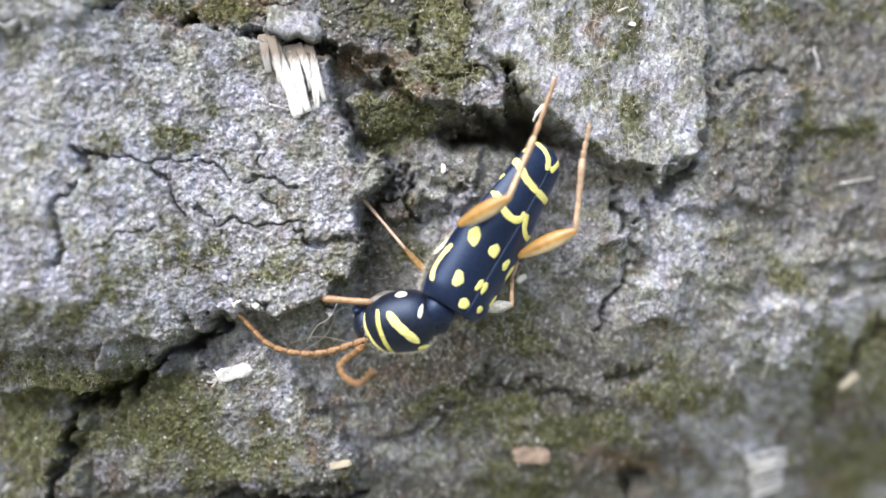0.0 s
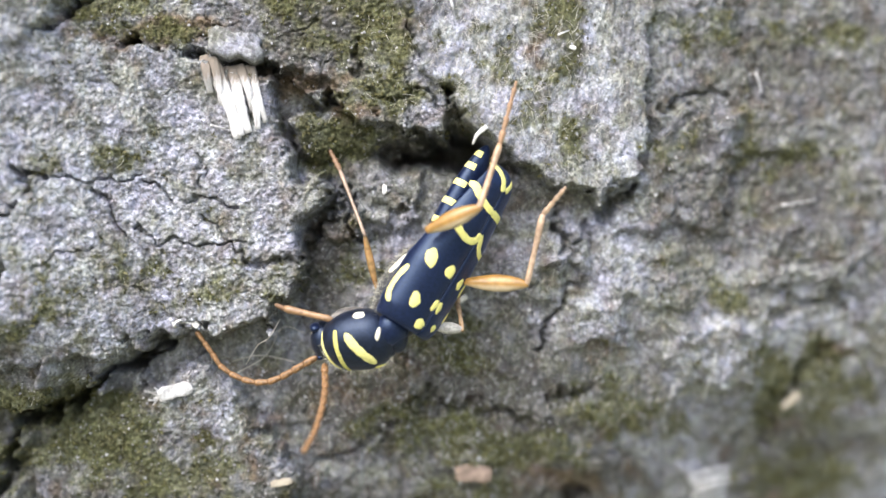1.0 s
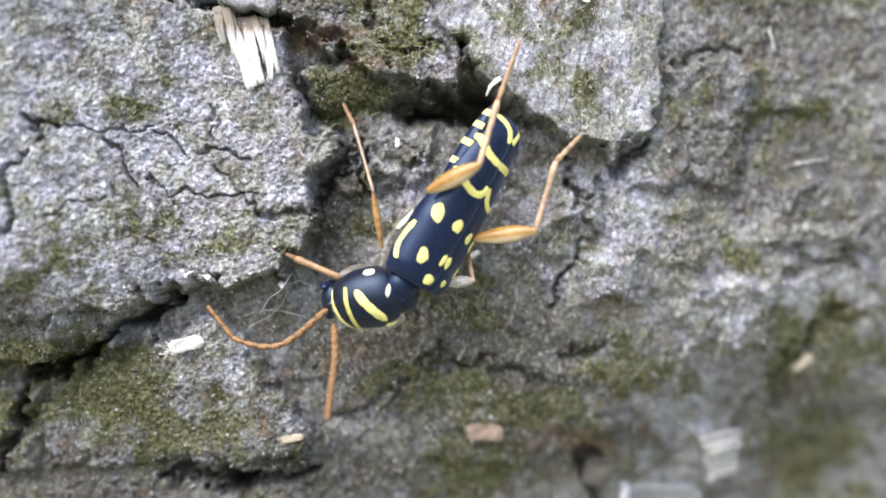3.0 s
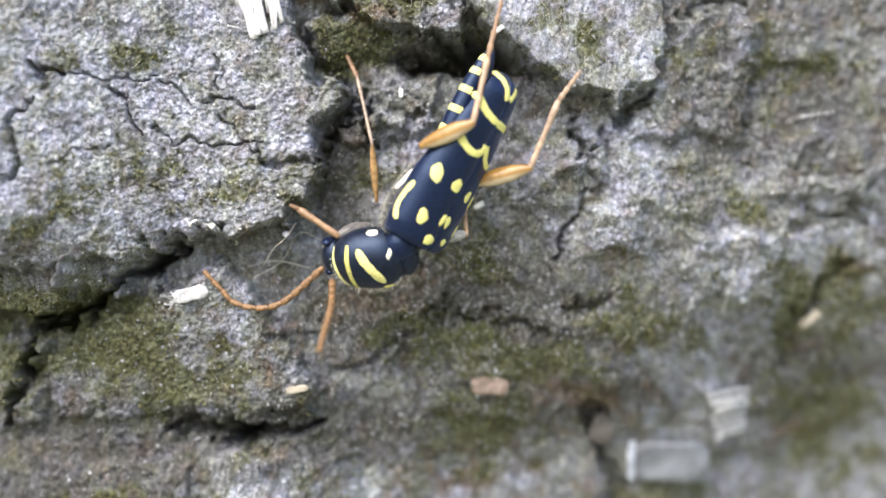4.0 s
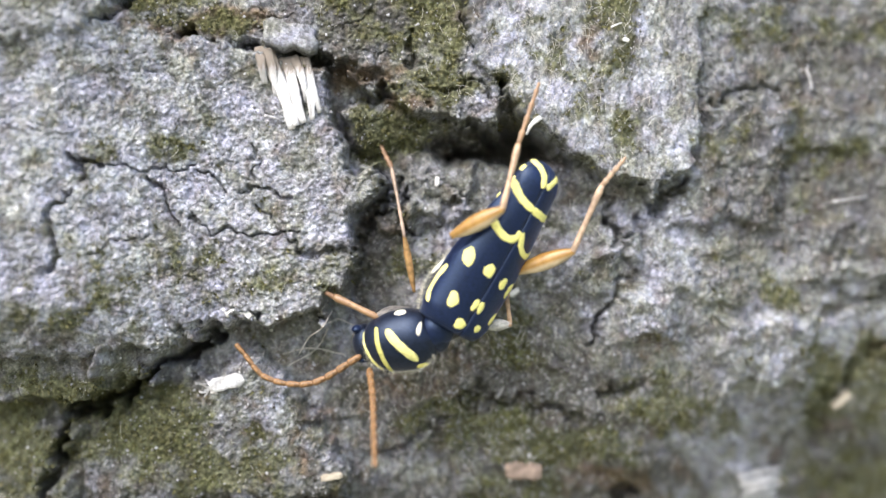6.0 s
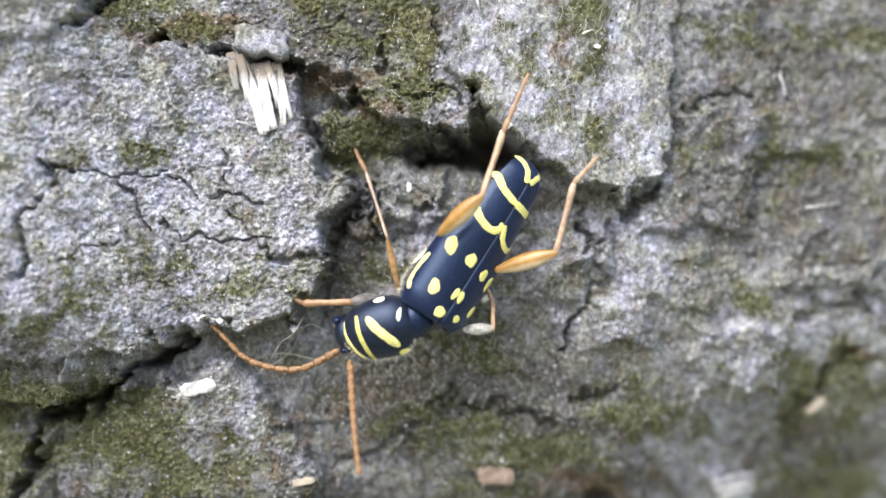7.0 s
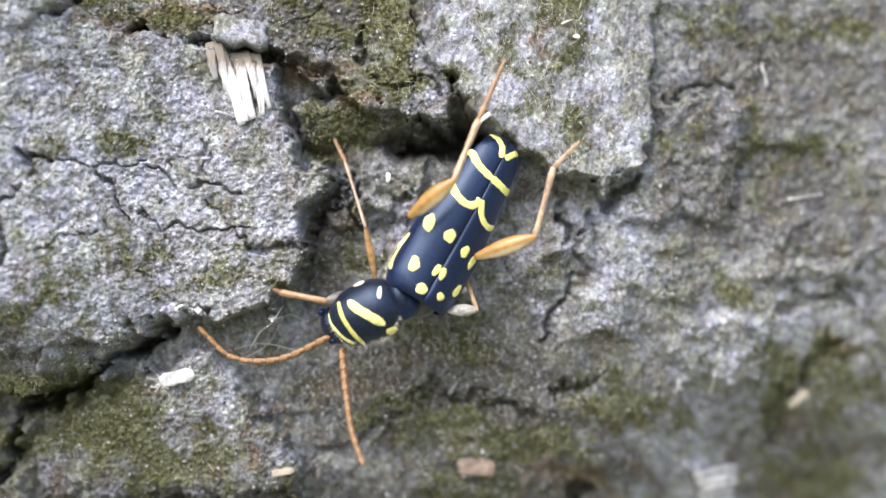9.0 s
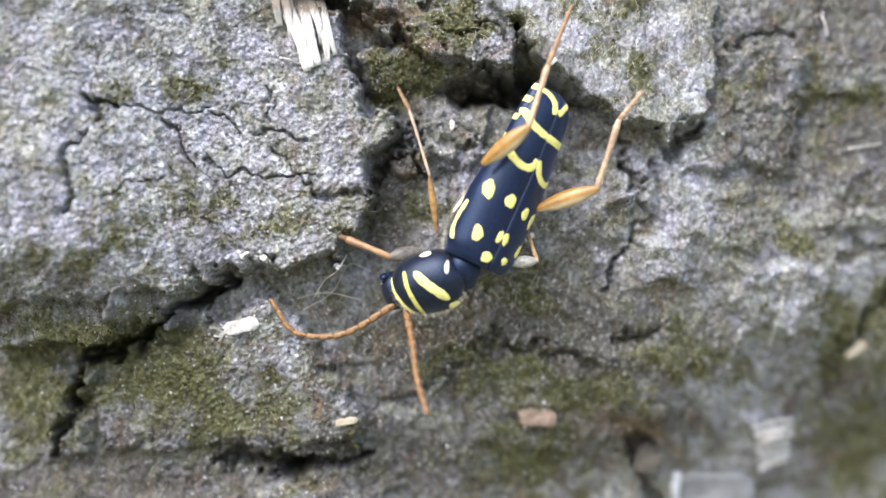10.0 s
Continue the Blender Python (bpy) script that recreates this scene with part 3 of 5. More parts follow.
def blot(name, mat, on, centre, rx, ry, turn=0, point=0.0):
    """A rounded patch lying on a surface on(x, y) -> (x, y, z)."""
    c, s = math.cos(radians(turn)), math.sin(radians(turn))
    rows = []
    for k in range(7):
        q = k / 6
        ring = []
        for i in range(28):
            a = 2 * math.pi * i / 28
            r = q * (1 + 0.06 * math.sin(3 * a + centre[0] * 7) + 0.04 * math.sin(5 * a + centre[1] * 5) + 0.025 * math.sin(9 * a + centre[0] * 3))
            u, v = r * rx * math.cos(a) * (1 + point * math.sin(a)), r * ry * math.sin(a)
            ring.append(on(centre[0] + c * u - s * v, centre[1] + s * u + c * v, 0.022 * (1 - q ** 4) - 0.012 * q ** 6))
        rows.append(ring)
    return sheet(rows, name, mat, True)


def stroke(name, mat, on, points, width, ends=0.35):
    """A band along a curve lying on a surface."""
    line, length = curve_points([(*p, 0) for p in points], 30)
    rows = []
    for i, p in enumerate(line):
        d = (line[min(i + 1, 29)] - line[max(i - 1, 0)]).normalized()
        side = Vector((-d.y, d.x, 0))
        w = width / 2 * min(1, ends + (1 - ends) * math.sqrt(min(i, 29 - i) / 4)) * (1 + 0.06 * math.sin(i * 0.9 + points[0][0]) + 0.04 * math.sin(i * 2.3))
        rows.append([on(p.x + side.x * w * k, p.y + side.y * w * k, 0.022 * (1 - abs(k) ** 4) - 0.012 * abs(k) ** 6) for k in (-1, -0.8, -0.4, 0, 0.4, 0.8, 1)])
    return sheet(rows, name, mat)


# ---------------------------------------------------------------- bits on the bark
def out(x, z):
    """A place on the plan, moved outwards or inwards with the depth of the bark there."""
    u, v = x, z
    for _ in range(2):
        k = 1.0 + min(max(surface(u, v)[0], -6.0), 12.0) / DIST
        u, v = x * k, z * k
    return u, v


def surface(x, z):
    """Depth (mm) and outward direction of the bark at (x, z)."""
    hit, place, normal, _, _, _ = scene.ray_cast(GRAPH, Vector((x, -30, z)) * MM, Vector((0, 1, 0)))
    if not hit:
        return 0.0, Vector((0, -1, 0))
    return place.y / MM, normal if normal.y < 0 else -normal


bpy.context.view_layer.update()
GRAPH = bpy.context.evaluated_depsgraph_get()


def sliver(name, mat, points, width, thick, seed, tail=0.5):
    """A flat torn fibre through points (x, y, z), narrowing to its end."""
    line, _ = curve_points(points, 16)
    rnd = random.Random(seed)
    rows = []
    for i, p in enumerate(line):
        d = (line[min(i + 1, 15)] - line[max(i - 1, 0)]).normalized()
        side = d.cross(Vector((0, 1, 0))).normalized()
        out = side.cross(d)
        w = width / 2 * (1 - (1 - tail) * (i / 15) ** 1.5) * rnd.uniform(0.88, 1.1)
        t = thick / 2 * (1 if i < 14 else 0.6)
        rows.append([p + side * w * a + out * t * b for a, b in ((-1, 0), (-0.85, 0.8), (-0.3, 1), (0.1, 0.55), (0.4, 1), (0.85, 0.8), (1, 0), (0.7, -1), (-0.7, -1))])
    return sheet(rows, name, mat, True, True)


def lying(u, v, lift):
    u, v = out(u, v)
    y, _ = surface(u, v)
    return (u, y - lift, v)


def shard(name, mat, cx, cz, w, h, thick, turn, seed, lift=0.1, tip=0.0, ragged=0.18):
    """A broken flake lying on the bark: an uneven slab with chipped, bevelled rim."""
    rnd = random.Random(seed)
    cx, cz = out(cx, cz)
    y, n = surface(cx, cz)
    for dx, dz in ((-0.3, 0), (0.3, 0), (0, 0.2), (0, -0.2)):
        y = min(y, surface(cx + dx * w, cz + dz * h)[0] + 0.15)
    k = 16
    rim = []
    for i in range(k):
        a = 2 * math.pi * (i + 0.5) / k
        c, sn = math.cos(a), math.sin(a)
        q = max(abs(c), abs(sn))
        r = rnd.uniform(1.0 - ragged, 1.04)
        rim.append((w / 2 * c / q * r, h / 2 * sn / q * r * rnd.uniform(1.0 - 0.85 * ragged, 1.0)))
    rows = []
    for scale, up in ((0.0, -0.5), (0.97, -0.5), (1.0, 0.3), (0.95, 0.5), (0.6, 0.5), (0.3, 0.45), (0.0, 0.5)):
        rows.append([(x * scale, -thick * (up + rnd.uniform(-0.09, 0.09) * (scale > 0)), z * scale) for x, z in rim])
    ob = tagged(new(name, sheet(rows, name, mat, True)))
    ob.matrix_basis = pose(cx * MM, (y - lift) * MM, cz * MM, tip, turn, 0)
    return ob


def dirty_fibre():
    m, nt, b = material("bleached fibre, dirty at the root")
    v = coords(nt, (6, 1, 1))
    n = noise_tex(nt, v, 1.2, 6, 0.7)
    sep = nt.nodes.new("ShaderNodeSeparateXYZ")
    nt.links.new(coords(nt), sep.inputs[0])
    add = node(nt, "ShaderNodeMath")
    add.operation = "MULTIPLY_ADD"
    add.inputs[1].default_value, add.inputs[2].default_value = 500.0, -2.5
    nt.links.new(sep.outputs["Z"], add.inputs[0])
    wob = node(nt, "ShaderNodeMath")
    nt.links.new(add.outputs[0], wob.inputs[0])
    nt.links.new(n, wob.inputs[1])
    clean = ramp(nt, n, [(0.32, (0.24, 0.24, 0.25)), (0.45, (0.54, 0.54, 0.55)), (0.65, (0.68, 0.68, 0.69))])
    nt.links.new(mix(nt, ramp(nt, wob.outputs[0], [(0.75, 0.0), (1.15, 1.0)]), clean, (0.19, 0.165, 0.14)), b.inputs["Base Color"])
    b.inputs["Roughness"].default_value = 0.85
    bump(nt, b, n, 0.8, 0.05)
    return m


def wood_splinter():
    fibre_mat = dirty_fibre()
    stub = shard("wood_splinter", BARK, -7.65, 7.5, 2.7, 1.7, 0.7, 8, 3, 0.25, -15, ragged=0.35)
    tagged(stub, "tuft of torn bleached wood fibres stuck in bark", "wood splinter")
    back = stub.matrix_basis.inverted()
    front = stub.location.y / MM - 0.1
    k = 0
    for (ax, az), (bx, bz), w in (((-8.52, 6.6), (-7.63, 3.39), 0.74), ((-8.16, 6.5), (-7.45, 3.52), 0.6), ((-7.70, 6.5), (-7.14, 3.65), 0.62), ((-7.35, 6.5), (-6.96, 4.57), 0.42),
                                  ((-7.12, 6.4), (-6.71, 3.80), 0.5), ((-6.84, 6.4), (-6.38, 4.11), 0.40), ((-8.98, 7.0), (-8.82, 5.43), 0.5), ((-8.72, 7.0), (-8.31, 4.87), 0.45)):
        k += 1
        lift = 0.07 * math.sin(k * 2.3)
        a, c, b = lying(ax, az, 0.25), lying((ax + bx) / 2 + 0.09 * math.sin(k * 1.7), (az + bz) / 2, 0.45), lying(bx, bz, 0.25)
        a = (a[0], min(a[1], front + 0.45), a[2])
        me = sliver("fibre", fibre_mat, [a, (c[0], min(c[1], 0.5 * (a[1] + b[1])) - lift, c[2]), (b[0], b[1] + lift, b[2])], w, 0.13, 10 + k, 0.5)
        part("fibre", me, stub).matrix_basis = back


wood_splinter()
tagged(shard("wood_chip", WOOD, *(-10.68, -7.95), 1.75, 0.8, 0.22, -12, 19, 0.12, ragged=0.24), "small bleached white wood chip on moss", "wood chip")
fray = random.Random(4)
for k in range(11):
    u, v = fray.uniform(-11.9, -11.0), fray.uniform(-8.45, -7.75)
    turn, run = fray.gauss(0.1, 0.45), fray.uniform(0.15, 0.4)
    du, dv = run * math.cos(turn), run * math.sin(turn)
    tagged(new("wood_fibre", sliver("wood_fibre", WOOD, [lying(u - du, v - dv, 0.04), lying(u, v, 0.1), lying(u + du, v + dv, 0.06)], fray.uniform(0.06, 0.15), 0.07, 33 + k, 0.6)),
           "frayed white wood fibre beside a chip", "wood fibre", "frayed chip fibres")
tagged(shard("wood_chip", OLD_WOOD, *(17.12, -8.65), 1.35, 0.5, 0.3, -38, 7, 0.15), "pale tan wood chip on bark", "wood chip")
tagged(shard("wood_chip", OLD_WOOD, *(-5.89, -12.14), 1.15, 0.4, 0.25, -10, 8, 0.12), "pale tan wood chip on bark", "wood chip")
tagged(shard("bark_flake", plain("pinkish bark", (0.25, 0.19, 0.155), 0.9, 0.5, 3.0, 0.8), *(2.78, -11.89), 1.8, 0.9, 0.3, 4, 9, 0.0, ragged=0.1), "pinkish brown bark flake", "bark flake")
flake = tagged(shard("bark_flake", GREY_CHIP, *(10.73, -14.93), 3.9, 2.1, 0.55, 2, 10, 0.35, ragged=0.05), "smooth light grey bark flake with a pale reflection on its rim", "bark flake")
# Added pale strip imitates the reflection along the flake's left edge.
part("rim", sliver("rim", plain("pale blue-grey reflection", (0.37, 0.40, 0.46), 0.4, 0.4, 1.0, 0.2), [(-1.95, -0.25, 1.0), (-2.0, -0.33, 0.0), (-1.92, -0.25, -1.0)], 0.42, 0.3, 91, 0.9), flake, "pale strip standing in for reflection on the rim")
tagged(shard("bark_flake", plain("brown bark sliver", (0.10, 0.092, 0.082), 0.9, 0.6, 2.0, 0.7), *(7.7, -13.5), 1.3, 1.9, 0.6, 14, 11, 0.3), "upright brown-grey bark flake", "bark flake")
for k in range(7):
    cx, cz = 13.4 + 0.05 * (k % 3), -11.95 - 0.3 * k
    tagged(new("wood_fibre", sliver("wood_fibre", WOOD, [lying(cx - 0.95 + 0.06 * k, cz - 0.22, 0.3), lying(cx, cz + 0.04, 0.45), lying(cx + 0.95 - 0.05 * k, cz + 0.2, 0.35)], 0.27, 0.16, 40 + k, 0.7)),
           "short pale wood fibre on bark", "wood fibre", "pale wood fibres")
for k, (a, b, w) in enumerate((((15.56, 6.20), (15.77, 5.23), 0.11), ((11.86, -7.93), (11.63, -8.60), 0.14), ((13.47, -7.68), (13.16, -8.60), 0.12), ((16.73, 0.18), (18.27, 0.43), 0.1),
                               ((-12.40, 10.69), (-10.66, 11.10), 0.2), ((-8.85, 4.01), (-8.21, 3.83), 0.12), ((8.83, 9.57), (9.72, 9.72), 0.1), ((1.89, 9.67), (2.09, 8.83), 0.12), ((6.68, 7.93), (7.19, 8.14), 0.1))):
    tagged(new("wood_fibre", sliver("wood_fibre", WOOD, [lying(*a, 0.12), lying((a[0] + b[0]) / 2, (a[1] + b[1]) / 2, 0.22), lying(*b, 0.1)], w, w * 0.7, 60 + k, 0.5)),
           "thin pale wood fibre on bark", "wood fibre", "thin pale fibres")
for k, (p, w, h) in enumerate((((-1.12, 1.05), 0.22, 0.5), ((7.35, 7.37), 0.32, 0.2), ((-9.59, -4.90), 0.35, 0.3), ((2.35, -3.9), 0.26, 0.62))):
    tagged(shard("white_crumb", WHITE, *p, w, h, 0.25, 20 * k, 80 + k, 0.08), "white lichen crumb on bark", "crumb", "white crumbs")


def hanging_shred():
    """A white shred at the pale flake's edge, over the dark pocket."""
    a = lying(3.5, 3.9, 0.05)
    me = sliver("wood_fibre", WHITE, [a, (2.98, a[1] - 0.12, 3.42), (2.78, a[1] + 0.1, 3.0)], 0.22, 0.1, 97, 0.4)
    tagged(new("wood_fibre", me), "white shred hanging from the edge of a bark flake", "wood fibre")


hanging_shred()


def threads():
    """Fine silk near the beetle's head, and a crusty white loop."""
    silk = plain("silk thread", (0.55, 0.53, 0.48), 0.5, 0.2, 3.0, 0.1)
    for k, pts in enumerate((((-5.71, -4.62), (-6.10, -5.33), (-6.73, -5.79), (-7.24, -6.61)), ((-4.69, -5.33), (-5.71, -5.08), (-6.48, -6.35), (-7.76, -7.12)), ((-8.01, -6.61), (-6.73, -6.35), (-5.20, -6.61)))):
        p = [lying(u, v, 0.5) for u, v in pts]
        top = min(q[1] for q in p)
        line, _ = curve_points([(q[0], 0.5 * q[1] + 0.5 * top, q[2]) for q in p], 24)
        rows = [[q + Vector((math.cos(a), 0, math.sin(a))) * 0.026 for a in (0, 2.1, 4.2)] for q in line]
        tagged(new("silk_thread", sheet(rows, "silk_thread", silk, True)), "thin grey silk thread over bark", "silk thread", "silk threads")
    rnd = random.Random(12)
    path = [(-10.8 + 0.19 * k + rnd.uniform(-0.22, 0.22), -4.75 - 0.05 * k + rnd.uniform(-0.3, 0.3)) for k in range(13)]
    line, _ = curve_points([lying(u, v, 0.08) for u, v in path], 70)
    thick = [0.03 + 0.03 * abs(math.sin(i * 0.37)) for i in range(70)]
    rows = [[q + Vector((math.cos(a), 0.6 * math.sin(a), math.sin(a))) * w for a in (0, 1.25, 2.5, 3.8, 5)] for q, w in zip(line, thick)]
    tagged(new("lichen_crust", sheet(rows, "lichen_crust", WHITE, True)), "curled white lichen crust on bark edge", "lichen")


threads()


def scatter(name, label, category, mat, spots, make):
    """Many small bits joined into one object; make(random) gives points and faces about the origin, x and z along the bark, y outwards."""
    rnd = random.Random(len(spots))
    co, faces = [], []
    for x, z in spots:
        x, z = out(x, z)
        y, n = surface(x, z)
        pts, fs = make(rnd, x, z)
        q = Vector((0, -1, 0)).rotation_difference(n.lerp(Vector((0, -1, 0)), 0.4).normalized()).to_matrix()
        base = len(co)
        co += [Vector((x, y, z)) + q @ Vector((p[0], -p[1], p[2])) for p in pts]
        faces += [tuple(i + base for i in f) for f in fs]
    me = bpy.data.meshes.new(name)
    me.from_pydata([c * MM for c in co], [], faces)
    me.materials.append(mat)
    return tagged(new(name, me), label, category, kind="stuff")


def island_colours(name, stops, rough):
    m, nt, b = material(name)
    g = nt.nodes.new("ShaderNodeNewGeometry")
    nt.links.new(ramp(nt, g.outputs["Random Per Island"], stops), b.inputs["Base Color"])
    b.inputs["Roughness"].default_value = rough
    return m


def grain(rnd, x, z):
    r = 0.03 + 0.06 * rnd.random() ** 2.5
    pts = [(0, r * rnd.uniform(0.6, 1.2), 0), (0, -r * 0.6, 0)]
    n = 5
    for i in range(n):
        a = 2 * math.pi * i / n + rnd.uniform(-0.3, 0.3)
        q = r * rnd.uniform(0.7, 1.3)
        pts.append((q * math.cos(a), r * rnd.uniform(-0.2, 0.5), q * math.sin(a)))
    return pts, [(0, 2 + i, 2 + (i + 1) % n) for i in range(n)] + [(1, 2 + (i + 1) % n, 2 + i) for i in range(n)]


def tuft(rnd, x, z):
    pts, fs = [], []
    for k in range(4):
        a, r, w = rnd.uniform(0, 6.28), rnd.uniform(0.08, 0.2), rnd.uniform(0.02, 0.04)
        c, s2, up = math.cos(a), math.sin(a), rnd.uniform(0.05, 0.2)
        i = len(pts)
        pts += [(-s2 * w, -0.03, c * w), (s2 * w, -0.03, -c * w), (c * r * 0.6 + s2 * w, up, s2 * r * 0.6 - c * w), (c * r * 0.6 - s2 * w, up, s2 * r * 0.6 + c * w), (c * r, up * 1.2, s2 * r)]
        fs += [(i, i + 1, i + 2, i + 3), (i + 3, i + 2, i + 4)]
    return pts, fs


def hair(rnd, x, z):
    a = rnd.gauss(1.5, 0.7)
    length, w, up = rnd.uniform(0.15, 0.6), 0.007, rnd.uniform(0.03, 0.16)
    c, s2, bend = math.cos(a), math.sin(a), rnd.uniform(-0.2, 0.2)
    pts, fs = [], []
    for k in range(4):
        t = k / 3
        px, pz, py = c * length * t - s2 * bend * t * t, s2 * length * t + c * bend * t * t, 0.02 + up * math.sin(2.4 * t)
        pts += [(px - s2 * w, py, pz + c * w), (px + s2 * w, py, pz - c * w), (px, py + w, pz)]
    for k in range(3):
        i = 3 * k
        fs += [(i, i + 1, i + 4, i + 3), (i + 1, i + 2, i + 5, i + 4), (i + 2, i, i + 3, i + 5)]
    return pts, fs


rs = np.random.RandomState(5)
gx, gz = np.concatenate([rs.uniform(-23.5, 23.5, 9000), rs.normal(0.0, 6.0, 3500)]), np.concatenate([rs.uniform(-20.5, 13.5, 9000), rs.normal(-7.5, 3.0, 3500)])
scatter("bark_crumbs", "loose pale and dark crumbs on bark", "crumbs", island_colours("crumbs", [(0.0, (0.06, 0.055, 0.05)), (0.35, (0.22, 0.22, 0.23)), (0.9, (0.36, 0.365, 0.40)), (1.0, (0.56, 0.57, 0.60))], 0.85),
        [(float(a), float(b)) for a, b in zip(gx, gz)], grain)
mx, mz = rs.uniform(-23.5, 23.5, 16000), rs.uniform(-20.5, 13.5, 16000)
keep = stains_and_shade(mx, mz)[0] > rs.uniform(0.15, 1.0, 16000)
scatter("moss", "low olive green moss and algae on bark", "moss", island_colours("moss leaves", [(0.0, (0.035, 0.035, 0.012)), (0.5, (0.10, 0.10, 0.032)), (1.0, (0.165, 0.155, 0.075))], 0.8),
        [(float(a), float(b)) for a, b in zip(mx[keep], mz[keep])], tuft)
hx, hz = np.concatenate([rs.normal(3.6, 2.2, 800), rs.uniform(4, 23, 1100), rs.uniform(-23, 20, 700), rs.uniform(5, 22, 1200), rs.normal(-1, 5.0, 900)]), np.concatenate([rs.normal(7.5, 3.6, 800), rs.uniform(-19, 13, 1100), rs.uniform(-19, 13, 700), rs.uniform(-19, -3, 1200), rs.normal(-8.0, 2.5, 900)])
scatter("plant_hairs", "fine pale hairs and fibres on bark", "hairs", plain("pale hairs", (0.55, 0.54, 0.50), 0.6, 0.2, 1.0, 0.0),
        [(float(a), float(b)) for a, b in zip(hx, hz)], hair)


# ---------------------------------------------------------------- the beetle
# Beetle space: x ahead, y to its left, z up from its back; the origin lies under the front of the wing cases.
HEAD_WAY = Vector((-0.56, 0, -0.83)).normalized()
# seconds, place (mm), turn, pitch, roll (degrees)
BODY = [
    (0.0, -0.97, -2.18, -5.00, 2.1, -4.7, -35.2),
    (0.5, -0.30, -2.22, -5.02, 1.3, -6.2, -46.6),
    (1.0, -0.39, -2.24, -4.87, 1.9, -5.5, -44.7),
    (1.5, -0.43, -2.25, -5.02, 2.9, -2.8, -42.0),
    (2.0, -0.48, -2.18, -5.11, 2.9, -2.1, -41.6),
    (2.5, -0.37, -2.23, -4.97, 3.4, -2.6, -40.2),
    (2.7, -0.41, -2.28, -5.00, 4.0, -2.0, -41.4),
    (3.8, -0.63, -2.20, -5.30, 3.0, 0.3, -47.4),
    (4.0, -0.66, -2.34, -5.51, 4.9, 2.7, -48.1),
    (4.5, -0.92, -2.35, -5.68, 7.3, 7.5, -48.4),
    (5.0, -0.81, -2.40, -5.50, 8.9, 5.8, -41.7),
    (5.5, -0.87, -2.32, -5.52, 5.3, 3.1, -34.8),
    (6.8, -0.30, -2.20, -4.75, 1.3, -1.6, -31.3),
    (7.0, -0.33, -2.11, -4.68, 1.1, -5.3, -30.9),
    (7.5, -0.22, -2.20, -4.40, 1.9, -6.5, -25.6),
    (8.0, -0.03, -2.12, -4.25, 3.3, -9.5, -14.2),
    (8.5, -0.04, -2.12, -4.39, 3.7, -9.1, -16.5),
    (9.0, 0.05, -2.09, -4.35, 4.5, -9.1, -19.5),
    (9.5, -0.04, -2.05, -4.54, 6.0, -7.3, -22.8),
    (10.0, -0.20, -2.15, -5.10, 9.4, -0.6, -31.5),
]


def body_pose(x, y, z, turn, pitch, roll):
    ahead = Matrix.Rotation(radians(-turn), 3, "Y") @ HEAD_WAY
    up = Vector((0, -1, 0))
    left = up.cross(ahead)
    m = Matrix((ahead, left, up)).transposed().to_4x4()
    return Matrix.Translation(Vector((x, y, z)) * MM) @ m @ pose(0, 0, 0, 0, pitch, 0) @ pose(0, 0, 0, roll, 0, 0)


# centre of the neck shield, seconds, x, z, turn against its first heading
SHIELD = [
    (0.0, -2.77, -5.39, -6.5),
    (0.5, -1.88, -5.45, -13.2),
    (1.0, -1.98, -5.31, -7.7),
    (1.5, -2.09, -5.52, -6.1),
    (2.0, -2.11, -5.62, -5.5),
    (2.5, -2.07, -5.44, -3.7),
    (2.7, -2.08, -5.49, -4.8),
    (3.8, -2.06, -5.88, -10.4),
    (4.0, -2.18, -6.10, -13.0),
    (4.5, -2.49, -6.36, -11.5),
    (5.0, -2.50, -6.13, -7.8),
    (5.5, -2.60, -6.02, -6.7),
    (7.0, -2.04, -4.92, -1.3),
    (7.5, -1.92, -4.80, 0.0),
    (8.0, -1.78, -4.64, 5.6),
    (8.5, -1.91, -4.70, 8.2),
    (9.0, -1.78, -4.66, 8.2),
    (9.5, -1.73, -4.95, 5.0),
    (10.0, -1.92, -5.69, 1.5),
]


def at_time(rows, t):
    ts = [r[0] for r in rows]
    return [float(np.interp(t, ts, [r[k] for r in rows])) for k in range(1, len(rows[0]))]


def shield_pose(t):
    x, z, turn = at_time(SHIELD, t)
    roll = at_time(BODY, t)[5]
    ahead = Matrix.Rotation(radians(-turn), 3, "Y") @ Vector((-0.965, 0.10, -0.26)).normalized()
    up = Vector((0, -1, 0))
    left = up.cross(ahead).normalized()
    up = ahead.cross(left)
    m = Matrix((ahead, left, up)).transposed().to_4x4()
    return Matrix.Translation(Vector((x, -2.15, z)) * MM) @ m @ pose(0, 0, 0, 0.8 * (roll + 25.6), 0, 0)


LONG = 8.25


def case_half(x):
    s = min(max(-x / LONG, 0), 1)
    tip = max((s - 0.83) / 0.17, 0)
    return (1.42 + 0.30 * min(s / 0.08, 1)) * (1 - 0.26 * min(max((s - 0.35) / 0.5, 0), 1)) * math.sqrt(max(1 - tip ** 2.5, 0.0))


def on_case(x, y, lift=0.0):
    """The curved top of the wing cases at (x, y), x in eighths of their length."""
    x = x * LONG / 8
    a = max(case_half(x), 0.05)
    b = 1.25 * min(1, a / 1.5)
    k = min(max(y / a, -0.985), 0.985)
    z = b * math.sqrt(1 - k * k)
    n = Vector((0, k / a, z / (b * b))).normalized()
    return (x, k * a + n.y * lift, z + n.z * lift)


